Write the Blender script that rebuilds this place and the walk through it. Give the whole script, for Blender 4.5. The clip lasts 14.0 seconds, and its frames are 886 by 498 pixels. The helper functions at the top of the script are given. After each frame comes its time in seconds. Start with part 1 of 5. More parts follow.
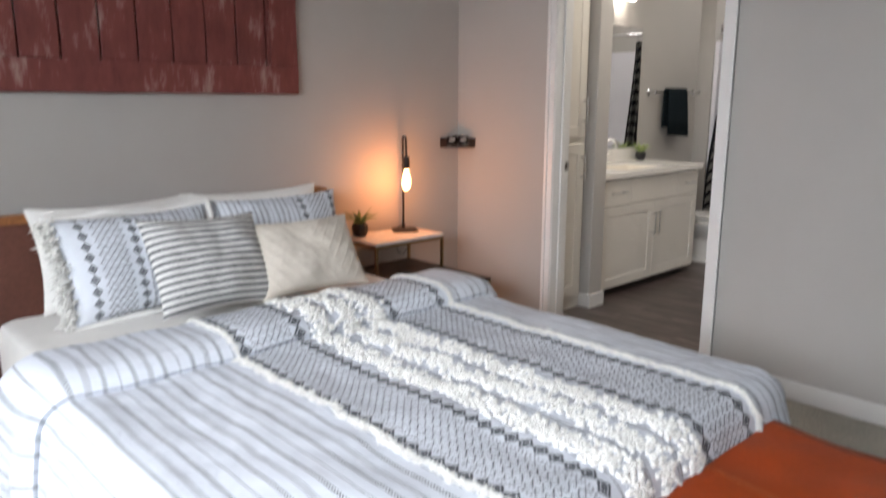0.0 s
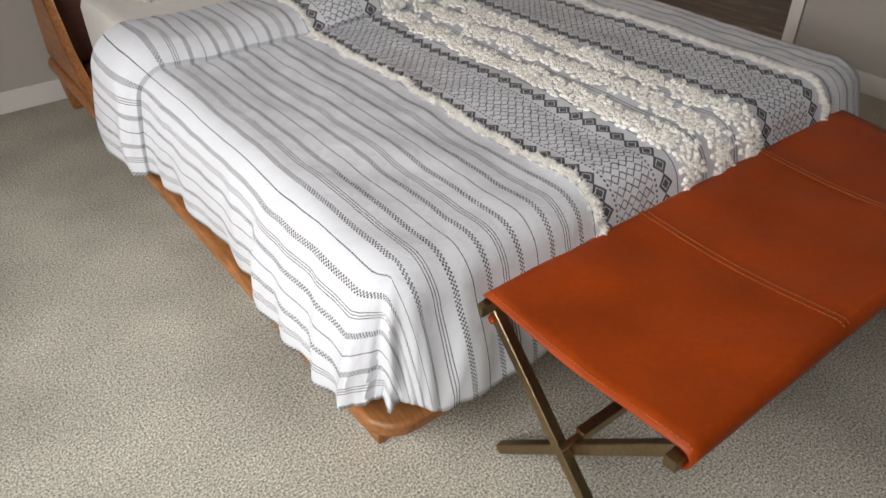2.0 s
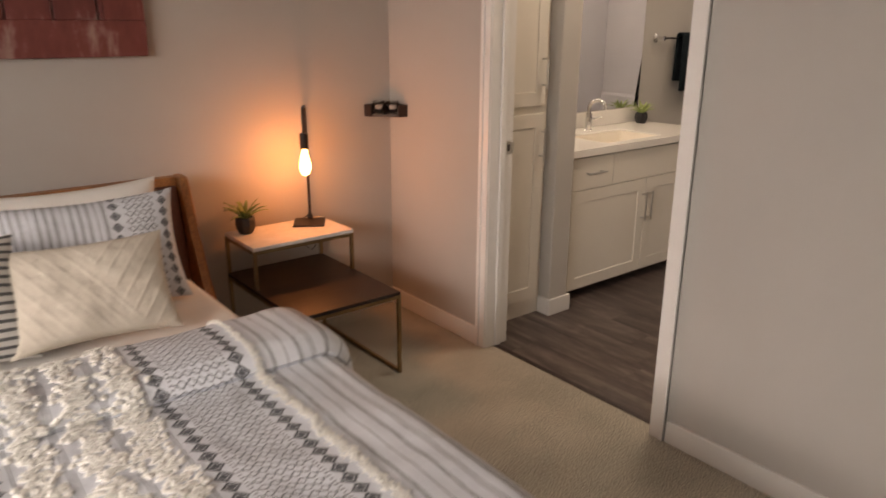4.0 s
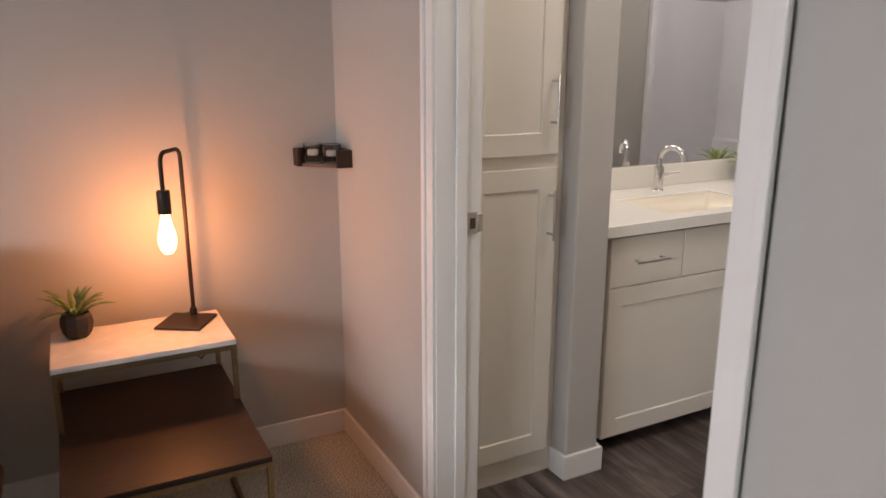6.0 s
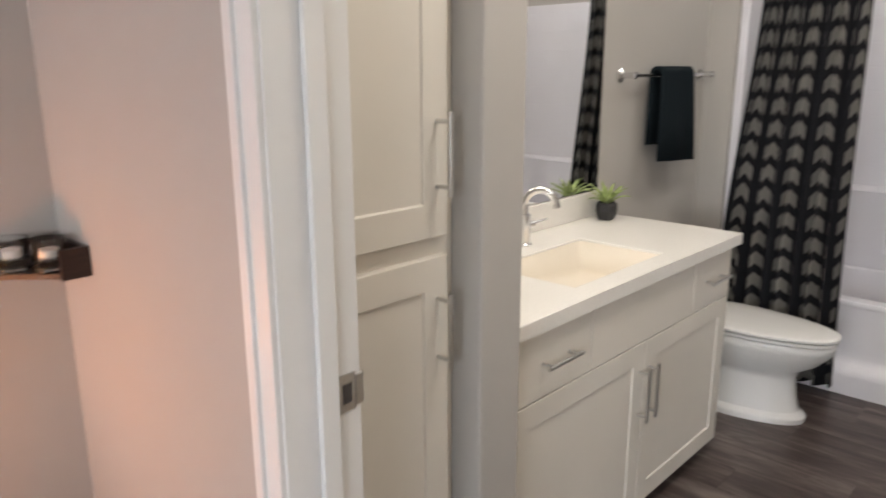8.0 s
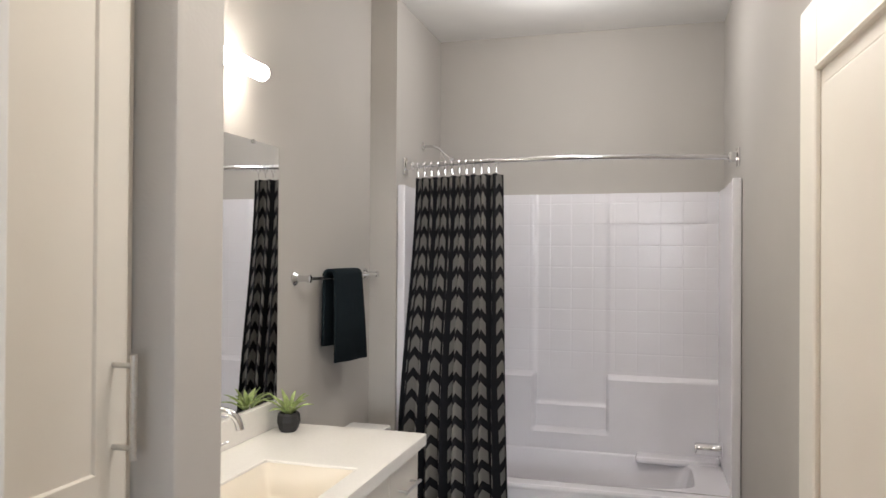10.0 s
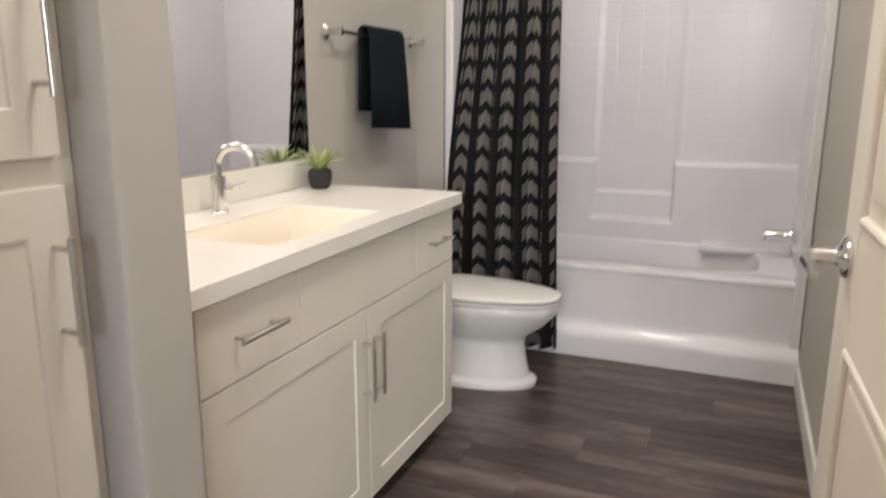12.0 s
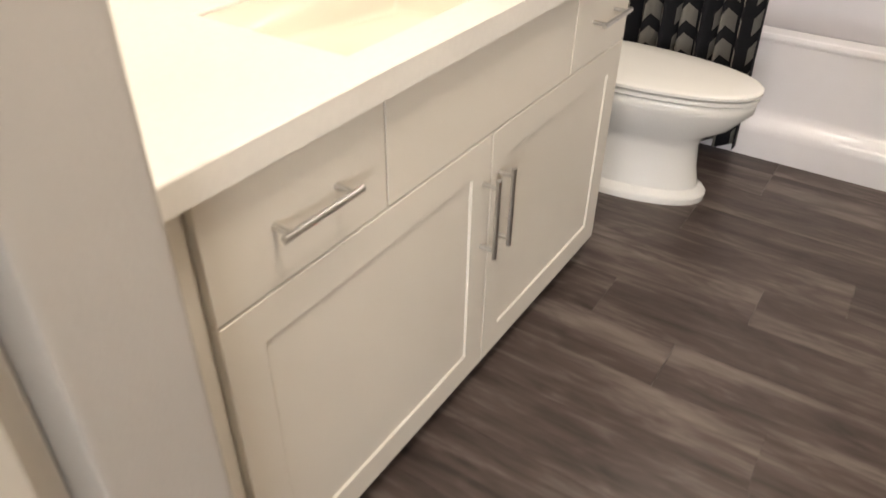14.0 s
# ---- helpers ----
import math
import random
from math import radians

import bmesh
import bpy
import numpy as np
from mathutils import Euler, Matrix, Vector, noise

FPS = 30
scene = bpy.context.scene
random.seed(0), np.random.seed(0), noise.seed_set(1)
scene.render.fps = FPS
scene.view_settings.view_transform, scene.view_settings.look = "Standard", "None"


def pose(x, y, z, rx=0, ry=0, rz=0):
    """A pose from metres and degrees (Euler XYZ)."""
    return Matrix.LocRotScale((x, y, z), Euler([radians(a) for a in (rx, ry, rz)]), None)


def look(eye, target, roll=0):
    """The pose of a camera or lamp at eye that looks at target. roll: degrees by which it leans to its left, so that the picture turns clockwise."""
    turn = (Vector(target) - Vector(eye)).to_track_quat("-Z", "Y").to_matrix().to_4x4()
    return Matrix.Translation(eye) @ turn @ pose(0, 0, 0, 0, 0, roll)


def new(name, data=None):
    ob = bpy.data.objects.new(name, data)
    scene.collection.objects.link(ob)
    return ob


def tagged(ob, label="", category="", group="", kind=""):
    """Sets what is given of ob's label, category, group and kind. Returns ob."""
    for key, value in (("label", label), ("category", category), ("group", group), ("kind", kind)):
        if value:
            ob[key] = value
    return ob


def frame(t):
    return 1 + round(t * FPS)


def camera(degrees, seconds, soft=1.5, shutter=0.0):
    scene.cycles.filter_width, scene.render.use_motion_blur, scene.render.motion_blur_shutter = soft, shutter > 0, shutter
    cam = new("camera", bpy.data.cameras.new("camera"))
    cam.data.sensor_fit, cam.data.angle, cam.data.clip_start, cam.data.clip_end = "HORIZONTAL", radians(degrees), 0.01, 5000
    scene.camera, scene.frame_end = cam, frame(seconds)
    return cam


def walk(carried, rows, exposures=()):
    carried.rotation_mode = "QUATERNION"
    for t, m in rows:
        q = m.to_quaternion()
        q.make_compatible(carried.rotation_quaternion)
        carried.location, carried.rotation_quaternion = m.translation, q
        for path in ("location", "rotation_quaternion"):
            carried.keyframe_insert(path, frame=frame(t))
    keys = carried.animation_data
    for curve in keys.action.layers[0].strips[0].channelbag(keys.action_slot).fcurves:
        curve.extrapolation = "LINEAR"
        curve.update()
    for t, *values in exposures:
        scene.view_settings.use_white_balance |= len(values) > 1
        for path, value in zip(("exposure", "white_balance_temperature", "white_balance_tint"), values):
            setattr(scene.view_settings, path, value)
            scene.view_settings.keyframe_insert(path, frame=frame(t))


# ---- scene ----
cam = camera(63.2, 14.0, shutter=0.35)
PATH = [
    (0, (0.823, 0.966, 1.392), (2.162, 2.395, 0.988), 0.1),
    (0.5, (0.775, 0.95, 1.317), (1.967, 2.356, 0.543), -0.2),
    (1, (0.757, 0.922, 1.28), (1.815, 2.257, 0.232), -0.3),
    (1.5, (0.755, 0.906, 1.308), (1.747, 2.195, 0.143), -0.4),
    (2, (0.76, 0.912, 1.395), (1.747, 2.193, 0.219), -0.3),
    (2.5, (0.864, 0.956, 1.476), (1.899, 2.279, 0.391), 0.2),
    (3, (1.174, 1.032, 1.541), (2.29, 2.446, 0.673), 0.4),
    (3.5, (1.577, 1.1, 1.566), (2.733, 2.575, 0.87), 0.1),
    (4, (2.004, 1.19, 1.57), (3.191, 2.682, 0.967), 0.3),
    (4.2, (2.168, 1.22, 1.562), (3.366, 2.71, 0.988), 0.3),
    (5.2, (2.96, 1.50, 1.5), (3.98, 3.14, 0.955), 0.2),
    (6.3, (3.438, 2.094, 1.426), (4.324, 3.82, 0.941), 0.0),
    (6.5, (3.49, 2.219, 1.425), (4.376, 3.944, 0.938), 0.0),
    (7, (3.632, 2.469, 1.401), (4.595, 4.154, 0.917), 0.0),
    (7.5, (3.707, 2.661, 1.401), (4.858, 4.224, 0.922), -0.1),
    (8, (3.696, 2.832, 1.489), (5.115, 4.156, 1.007), -0.2),
    (8.5, (3.692, 2.953, 1.576), (5.412, 3.906, 1.21), -0.1),
    (9, (3.678, 3.003, 1.638), (5.511, 3.785, 1.475), 0.0),
    (9.2, (3.694, 3.035, 1.653), (5.553, 3.766, 1.564), 0.1),
    (10.2, (3.80, 3.00, 1.54), (5.75, 3.53, 1.55), 0.3),
    (11.3, (3.912, 2.93, 1.385), (5.843, 3.46, 1.32), 0.3),
    (11.5, (3.942, 2.914, 1.347), (5.86, 3.458, 1.199), 0.2),
    (12, (3.996, 2.892, 1.26), (5.8, 3.636, 0.821), 0.1),
    (12.5, (4.052, 2.883, 1.218), (5.692, 3.77, 0.494), 0.1),
    (13, (4.143, 2.943, 1.182), (5.606, 3.865, 0.177), 0.0),
    (13.5, (4.324, 3.075, 1.215), (5.702, 3.982, 0.085), 0.3),
    (14, (4.609, 3.226, 1.262), (5.978, 4.114, 0.108), 0.9),
]
walk(cam, [(t, look(eye, target, roll)) for t, eye, target, roll in PATH],
     exposures=((0.0, 0.46, 6050, 9), (0.5, 0.03, 6200, 8), (1.0, -0.2, 6600, 9), (2.0, -0.33, 6950, 11), (2.5, -0.27, 7000, 12), (3.0, -0.14, 7150, 13), (4.0, 0.28, 7850, 18), (6.3, 0.52, 6200, 12), (7.5, 0.76, 6150, 9),
                (9.0, 0.84, 6000, 9), (11.5, 0.94, 6150, 9), (12.0, 1.05, 6250, 9), (12.5, 1.18, 6400, 10), (13.0, 1.6, 6500, 10), (14.0, 1.32, 6700, 10)))

# ---- world, sun and large lights ----
world = bpy.data.worlds.new("sky")
scene.world = world
world.use_nodes = True
sky = world.node_tree.nodes.new("ShaderNodeTexSky")
sky.sky_type, sky.sun_disc = "NISHITA", False
sky.sun_elevation, sky.sun_rotation = radians(35), radians(60)
world.node_tree.links.new(sky.outputs[0], world.node_tree.nodes["Background"].inputs[0])
world.node_tree.nodes["Background"].inputs[1].default_value = 0.15


def area_lamp(name, m, sx, sy, watts, colour, spread=180):
    data = bpy.data.lights.new(name, "AREA")
    data.shape, data.size, data.size_y, data.energy, data.color = "RECTANGLE", sx, sy, watts, colour
    data.spread = radians(spread)
    ob = new(name, data)
    ob.matrix_world = m
    return ob


def point_lamp(name, place, radius, watts, colour):
    data = bpy.data.lights.new(name, "POINT")
    data.shadow_soft_size, data.energy, data.color = radius, watts, colour
    ob = new(name, data)
    ob.location = place
    return ob


WW = -0.55                      # the bedroom's west wall
# daylight in the bedroom window's opening (west wall)
area_lamp("window_daylight", look((WW - 0.03, 1.45, 1.82), (1.5, 2.2, 0.3)), 2.8, 1.0, 46, (0.97, 0.975, 0.985), 118)
# unseen fill near the doorway; the bar light over the mirror glows by itself
area_lamp("bath_ceiling_fill", look((5.15, 3.1, 2.86), (5.15, 3.1, 0)), 0.5, 0.5, 12.0, (1.0, 0.895, 0.77))
# the bathroom's ceiling light, over the tub and out of view
point_lamp("tub_ceiling_glow", (7.15, 3.4, 2.68), 0.11, 10.0, (1.0, 0.92, 0.84))
# the filament bulb on the nightstand
point_lamp("bulb_glow", (3.596, 4.246, 0.925), 0.03, 4.4, (1.0, 0.30, 0.075))

# ---- materials ----


def material(name, colour, rough=0.6, metal=0.0, grain=0.0, grain_scale=60.0, stain=0.0, stain_scale=3.0, bump=0.0, bump_scale=80.0, random_v=0.0, spec=0.5, stretch=(1, 1, 1)):
    """A principled surface with fine grain, broad stains and relief, in object metres."""
    m = bpy.data.materials.new(name)
    m.use_nodes = True
    n, l = m.node_tree.nodes, m.node_tree.links
    p = n["Principled BSDF"]
    p.inputs["Roughness"].default_value, p.inputs["Metallic"].default_value = rough, metal
    p.inputs["Specular IOR Level"].default_value = spec
    geo = n.new("ShaderNodeTexCoord")
    mp = n.new("ShaderNodeMapping")
    mp.inputs["Scale"].default_value = stretch
    l.new(geo.outputs["Object"], mp.inputs["Vector"])
    col = n.new("ShaderNodeRGB")
    col.outputs[0].default_value = (*colour, 1)
    out = col.outputs[0]

    def vary(out, scale, amount, detail):
        t = n.new("ShaderNodeTexNoise")
        t.inputs["Scale"].default_value, t.inputs["Detail"].default_value = scale, detail
        l.new(mp.outputs[0], t.inputs["Vector"])
        r = n.new("ShaderNodeMapRange")
        r.inputs[1].default_value, r.inputs[2].default_value = 0.3, 0.7
        r.inputs[3].default_value, r.inputs[4].default_value = 1 - amount, 1 + amount
        l.new(t.outputs[0], r.inputs[0])
        v = n.new("ShaderNodeVectorMath")
        v.operation = "SCALE"
        l.new(out, v.inputs[0])
        l.new(r.outputs[0], v.inputs["Scale"])
        return v.outputs[0]

    if grain:
        out = vary(out, grain_scale, grain, 4)
    if stain:
        out = vary(out, stain_scale, stain, 3)
    if random_v:
        o = n.new("ShaderNodeObjectInfo")
        r = n.new("ShaderNodeMapRange")
        r.inputs[3].default_value, r.inputs[4].default_value = 1 - random_v, 1 + random_v
        l.new(o.outputs["Random"], r.inputs[0])
        v = n.new("ShaderNodeVectorMath")
        v.operation = "SCALE"
        l.new(out, v.inputs[0])
        l.new(r.outputs[0], v.inputs["Scale"])
        out = v.outputs[0]
    l.new(out, p.inputs["Base Color"])
    if bump:
        t = n.new("ShaderNodeTexNoise")
        t.inputs["Scale"].default_value, t.inputs["Detail"].default_value = bump_scale, 3
        l.new(mp.outputs[0], t.inputs["Vector"])
        b = n.new("ShaderNodeBump")
        b.inputs["Strength"].default_value, b.inputs["Distance"].default_value = bump, 0.004
        l.new(t.outputs[0], b.inputs["Height"])
        l.new(b.outputs[0], p.inputs["Normal"])
    return m


def glowing(name, colour, strength):
    m = bpy.data.materials.new(name)
    m.use_nodes = True
    p = m.node_tree.nodes["Principled BSDF"]
    p.inputs["Base Color"].default_value = (*colour, 1)
    p.inputs["Emission Color"].default_value = (*colour, 1)
    p.inputs["Emission Strength"].default_value = strength
    return m


def glassy(name, colour=(1, 1, 1), rough=0.0):
    m = bpy.data.materials.new(name)
    m.use_nodes = True
    p = m.node_tree.nodes["Principled BSDF"]
    p.inputs["Base Color"].default_value = (*colour, 1)
    p.inputs["Roughness"].default_value = rough
    p.inputs["Transmission Weight"].default_value = 1.0
    p.inputs["IOR"].default_value = 1.45
    return m


WALL = material("wall_paint", (0.455, 0.432, 0.402), 0.75, stain=0.03, stain_scale=1.5, bump=0.12, bump_scale=140)
CEIL = material("ceiling_paint", (0.78, 0.77, 0.75), 0.85, stain=0.03, bump=0.2, bump_scale=90)
TRIM = material("trim_paint", (0.78, 0.765, 0.74), 0.38, stain=0.03, stain_scale=4, bump=0.03, bump_scale=60)
CABINET = material("cabinet_paint", (0.74, 0.70, 0.63), 0.42, stain=0.025, stain_scale=3, bump=0.03, bump_scale=90)
DOORPAINT = material("door_paint", (0.78, 0.75, 0.68), 0.45, stain=0.03, stain_scale=3, bump=0.04, bump_scale=70)
CARPET = material("carpet_pile", (0.45, 0.435, 0.375), 0.95, grain=0.7, grain_scale=175, stain=0.2, stain_scale=2.4, bump=1.0, bump_scale=190, spec=0.1)
OAK = bpy.data.materials.new("floor_plank")
JOINT = material("floor_underlay", (0.03, 0.024, 0.02), 0.8, grain=0.1)
CHROME = material("polished_chrome", (0.75, 0.75, 0.76), 0.08, 1.0, stain=0.03)
NICKEL = material("brushed_nickel", (0.58, 0.57, 0.55), 0.28, 1.0, grain=0.08, grain_scale=200)
BRASS = material("aged_brass", (0.30, 0.22, 0.125), 0.38, 1.0, grain=0.12, grain_scale=90, stain=0.15, stain_scale=8)
BRONZE = material("dark_bronze", (0.035, 0.026, 0.022), 0.45, 0.6, grain=0.15, grain_scale=120)
MARBLE = material("white_marble", (0.72, 0.70, 0.68), 0.25, stain=0.1, stain_scale=9, grain=0.05, grain_scale=30)
DARKWOOD = material("dark_walnut", (0.022, 0.010, 0.007), 0.45, grain=0.35, grain_scale=14, stain=0.2, stretch=(1, 8, 8), bump=0.08)
WOOD = material("warm_walnut", (0.33, 0.135, 0.045), 0.42, grain=0.3, grain_scale=14, stain=0.2, stain_scale=4, stretch=(8, 1.2, 8), bump=0.1, bump_scale=60)
LEATHER = material("brown_leather", (0.15, 0.055, 0.035), 0.5, grain=0.12, grain_scale=60, stain=0.15, stain_scale=4, bump=0.25, bump_scale=220)
TAN = material("tan_leather", (0.34, 0.047, 0.0035), 0.44, grain=0.08, grain_scale=70, stain=0.2, stain_scale=4.5, bump=0.12, bump_scale=260, spec=0.25)
THREAD = material("pale_thread", (0.46, 0.17, 0.055), 0.8, grain=0.1)
PORCELAIN = material("white_porcelain", (0.80, 0.79, 0.77), 0.12, stain=0.02)
FIBREGLASS = material("white_fibreglass", (0.78, 0.765, 0.80), 0.16, stain=0.02, bump=0.02, bump_scale=12)
COUNTER = material("white_counter", (0.80, 0.775, 0.73), 0.2, grain=0.02, grain_scale=80, stain=0.02)
BASIN = material("cream_basin", (0.77, 0.70, 0.59), 0.22, stain=0.03)
SHEET = material("white_sheet", (0.80, 0.78, 0.74), 0.9, stain=0.04, stain_scale=5, bump=0.3, bump_scale=25)
CREAM = material("cream_cotton", (0.66, 0.60, 0.51), 0.92, grain=0.08, grain_scale=300, bump=0.4, bump_scale=300)
WOOL = material("white_wool", (0.89, 0.875, 0.835), 0.95, grain=0.12, grain_scale=90, stain=0.06, stain_scale=12)
BLACKCLOTH = material("black_terry", (0.012, 0.018, 0.022), 0.95, grain=0.3, grain_scale=300, bump=0.9, bump_scale=260, spec=0.1)
POT = material("black_pot", (0.018, 0.017, 0.018), 0.55, grain=0.2, grain_scale=60, bump=0.4, bump_scale=60)
LEAF = material("agave_leaf", (0.16, 0.22, 0.07), 0.5, grain=0.25, grain_scale=40, stain=0.25, stain_scale=20)
MIRROR = material("mirror_glass", (0.92, 0.93, 0.93), 0.0, 1.0)
GLASS = glassy("clear_glass")
WAX = material("white_wax", (0.8, 0.78, 0.74), 0.5, stain=0.03)
BARNRED = bpy.data.materials.new("weathered_red_paint")
FROST = glowing("frosted_tube", (1.0, 0.885, 0.73), 18.5)
FILAMENT = glowing("amber_bulb", (1.0, 0.55, 0.2), 9.0)
HOTFIL = glowing("hot_filament", (1.0, 0.72, 0.36), 90.0)
PLASTIC = material("white_plastic", (0.78, 0.77, 0.74), 0.4, stain=0.02)
# dark brown for soil and mirror backing; also paints shade into gaps
DARK_AND_SHADE = material("dark_parts_and_shade", (0.06, 0.05, 0.045), 0.9, stain=0.1)


def barn_paint(m):
    m.use_nodes = True
    n, l = m.node_tree.nodes, m.node_tree.links
    p = n["Principled BSDF"]
    p.inputs["Roughness"].default_value = 0.7
    tc, mp, mp2 = n.new("ShaderNodeTexCoord"), n.new("ShaderNodeMapping"), n.new("ShaderNodeMapping")
    mp.inputs["Scale"].default_value, mp2.inputs["Scale"].default_value = (9, 9, 2.2), (1, 1, 1)
    l.new(tc.outputs["Object"], mp.inputs[0]), l.new(tc.outputs["Object"], mp2.inputs[0])
    a, b = n.new("ShaderNodeTexNoise"), n.new("ShaderNodeTexNoise")
    a.inputs["Scale"].default_value, a.inputs["Detail"].default_value = 3.0, 9
    a.inputs["Roughness"].default_value = 0.7
    b.inputs["Scale"].default_value, b.inputs["Detail"].default_value = 5.0, 6
    l.new(mp.outputs[0], a.inputs[0]), l.new(mp2.outputs[0], b.inputs[0])
    r = n.new("ShaderNodeValToRGB")
    e = r.color_ramp.elements
    e[0].position, e[0].color = 0.30, (0.10, 0.022, 0.018, 1)
    e[1].position, e[1].color = 0.66, (0.33, 0.20, 0.17, 1)
    mid = e.new(0.56)
    mid.color = (0.185, 0.045, 0.036, 1)
    mixer = n.new("ShaderNodeMath")
    mixer.operation = "MULTIPLY_ADD"
    mixer.inputs[1].default_value = 0.45
    l.new(b.outputs[0], mixer.inputs[0])
    half = n.new("ShaderNodeMath")
    half.operation = "MULTIPLY"
    half.inputs[1].default_value = 0.58
    l.new(a.outputs[0], half.inputs[0]), l.new(half.outputs[0], mixer.inputs[2])
    l.new(mixer.outputs[0], r.inputs[0]), l.new(r.outputs[0], p.inputs["Base Color"])
    bp = n.new("ShaderNodeBump")
    bp.inputs["Strength"].default_value, bp.inputs["Distance"].default_value = 0.5, 0.004
    l.new(a.outputs[0], bp.inputs["Height"]), l.new(bp.outputs[0], p.inputs["Normal"])


barn_paint(BARNRED)


def plank_vinyl(m):
    """Grey-brown vinyl: long streaks, pale worn patches and knots, shifted from plank to plank."""
    m.use_nodes = True
    n, l = m.node_tree.nodes, m.node_tree.links
    p = n["Principled BSDF"]
    p.inputs["Specular IOR Level"].default_value = 0.4
    tc, info = n.new("ShaderNodeTexCoord"), n.new("ShaderNodeObjectInfo")
    shift = n.new("ShaderNodeVectorMath")
    shift.operation = "SCALE"
    shift.inputs[0].default_value = (37, 53, 11)
    l.new(info.outputs["Random"], shift.inputs["Scale"])
    add = n.new("ShaderNodeVectorMath")
    l.new(tc.outputs["Object"], add.inputs[0]), l.new(shift.outputs[0], add.inputs[1])

    def streak(scale, size, detail, bend):
        mp, t = n.new("ShaderNodeMapping"), n.new("ShaderNodeTexNoise")
        mp.inputs["Scale"].default_value = scale
        l.new(add.outputs[0], mp.inputs[0]), l.new(mp.outputs[0], t.inputs[0])
        t.inputs["Scale"].default_value, t.inputs["Detail"].default_value, t.inputs["Distortion"].default_value = size, detail, bend
        return Sum(m.node_tree, t.outputs[0])

    broad, fine, knots = streak((9, 0.9, 1), 1.6, 5, 0.5), streak((60, 2.6, 1), 2.0, 4, 0.8), streak((12, 3.5, 1), 1.3, 8, 2.2)
    tone = broad * 0.62 + fine * 0.22 + knots * 0.26 + Sum(m.node_tree, info.outputs["Random"]) * 0.08 - 0.09
    r = n.new("ShaderNodeValToRGB")
    e = r.color_ramp.elements
    e[0].position, e[0].color = 0.36, (0.038, 0.027, 0.024, 1)
    e[1].position, e[1].color = 0.68, (0.20, 0.165, 0.148, 1)
    mid = e.new(0.50)
    mid.color = (0.082, 0.060, 0.053, 1)
    l.new(tone.socket, r.inputs[0]), l.new(r.outputs[0], p.inputs["Base Color"])
    l.new((fine * 0.25 + 0.22).socket, p.inputs["Roughness"])
    b = n.new("ShaderNodeBump")
    b.inputs["Strength"].default_value, b.inputs["Distance"].default_value = 0.25, 0.002
    l.new((fine + knots).socket, b.inputs["Height"]), l.new(b.outputs[0], p.inputs["Normal"])


class Sum:
    """A number in a node tree, for woven patterns written as plain arithmetic."""

    def __init__(self, tree, socket):
        self.tree, self.socket = tree, socket

    def op(self, kind, *others):
        node = self.tree.nodes.new("ShaderNodeMath")
        node.operation = kind
        for i, o in enumerate((self, *others)):
            if isinstance(o, Sum):
                self.tree.links.new(o.socket, node.inputs[i])
            else:
                node.inputs[i].default_value = o
        return Sum(self.tree, node.outputs[0])

    def __add__(self, o):
        return self.op("ADD", o)

    def __sub__(self, o):
        return self.op("SUBTRACT", o)

    def __mul__(self, o):
        return self.op("MULTIPLY", o)

    def __truediv__(self, o):
        return self.op("DIVIDE", o)

    def size(self):
        return self.op("ABSOLUTE")

    def frac(self):
        return self.op("FRACT")

    def under(self, o):
        return self.op("LESS_THAN", o)

    def over(self, o):
        return self.op("GREATER_THAN", o)

    def most(self, o):
        return self.op("MAXIMUM", o)


plank_vinyl(OAK)


def tile_relief(m, size=0.125):
    """Shallow moulded tile joints in the wall of the tub surround."""
    n, l = m.node_tree.nodes, m.node_tree.links
    tc, sp = n.new("ShaderNodeTexCoord"), n.new("ShaderNodeSeparateXYZ")
    l.new(tc.outputs["Object"], sp.inputs[0])
    y, z = Sum(m.node_tree, sp.outputs[1]), Sum(m.node_tree, sp.outputs[2])
    joint = lambda q: (((q / size).frac() - 0.5).size() * -1.0 + 0.5) * (size / 0.006)
    face = joint(y).op("MINIMUM", joint(z)).op("MINIMUM", 1.0)
    wall = z.over(0.90)
    b = n.new("ShaderNodeBump")
    b.inputs["Strength"].default_value, b.inputs["Distance"].default_value = 0.5, 0.0016
    l.new((face * wall).socket, b.inputs["Height"])
    l.new(b.outputs[0], n["Principled BSDF"].inputs["Normal"])
    return m


TILEWALL = tile_relief(material("tiled_fibreglass", (0.78, 0.765, 0.80), 0.2, stain=0.02))


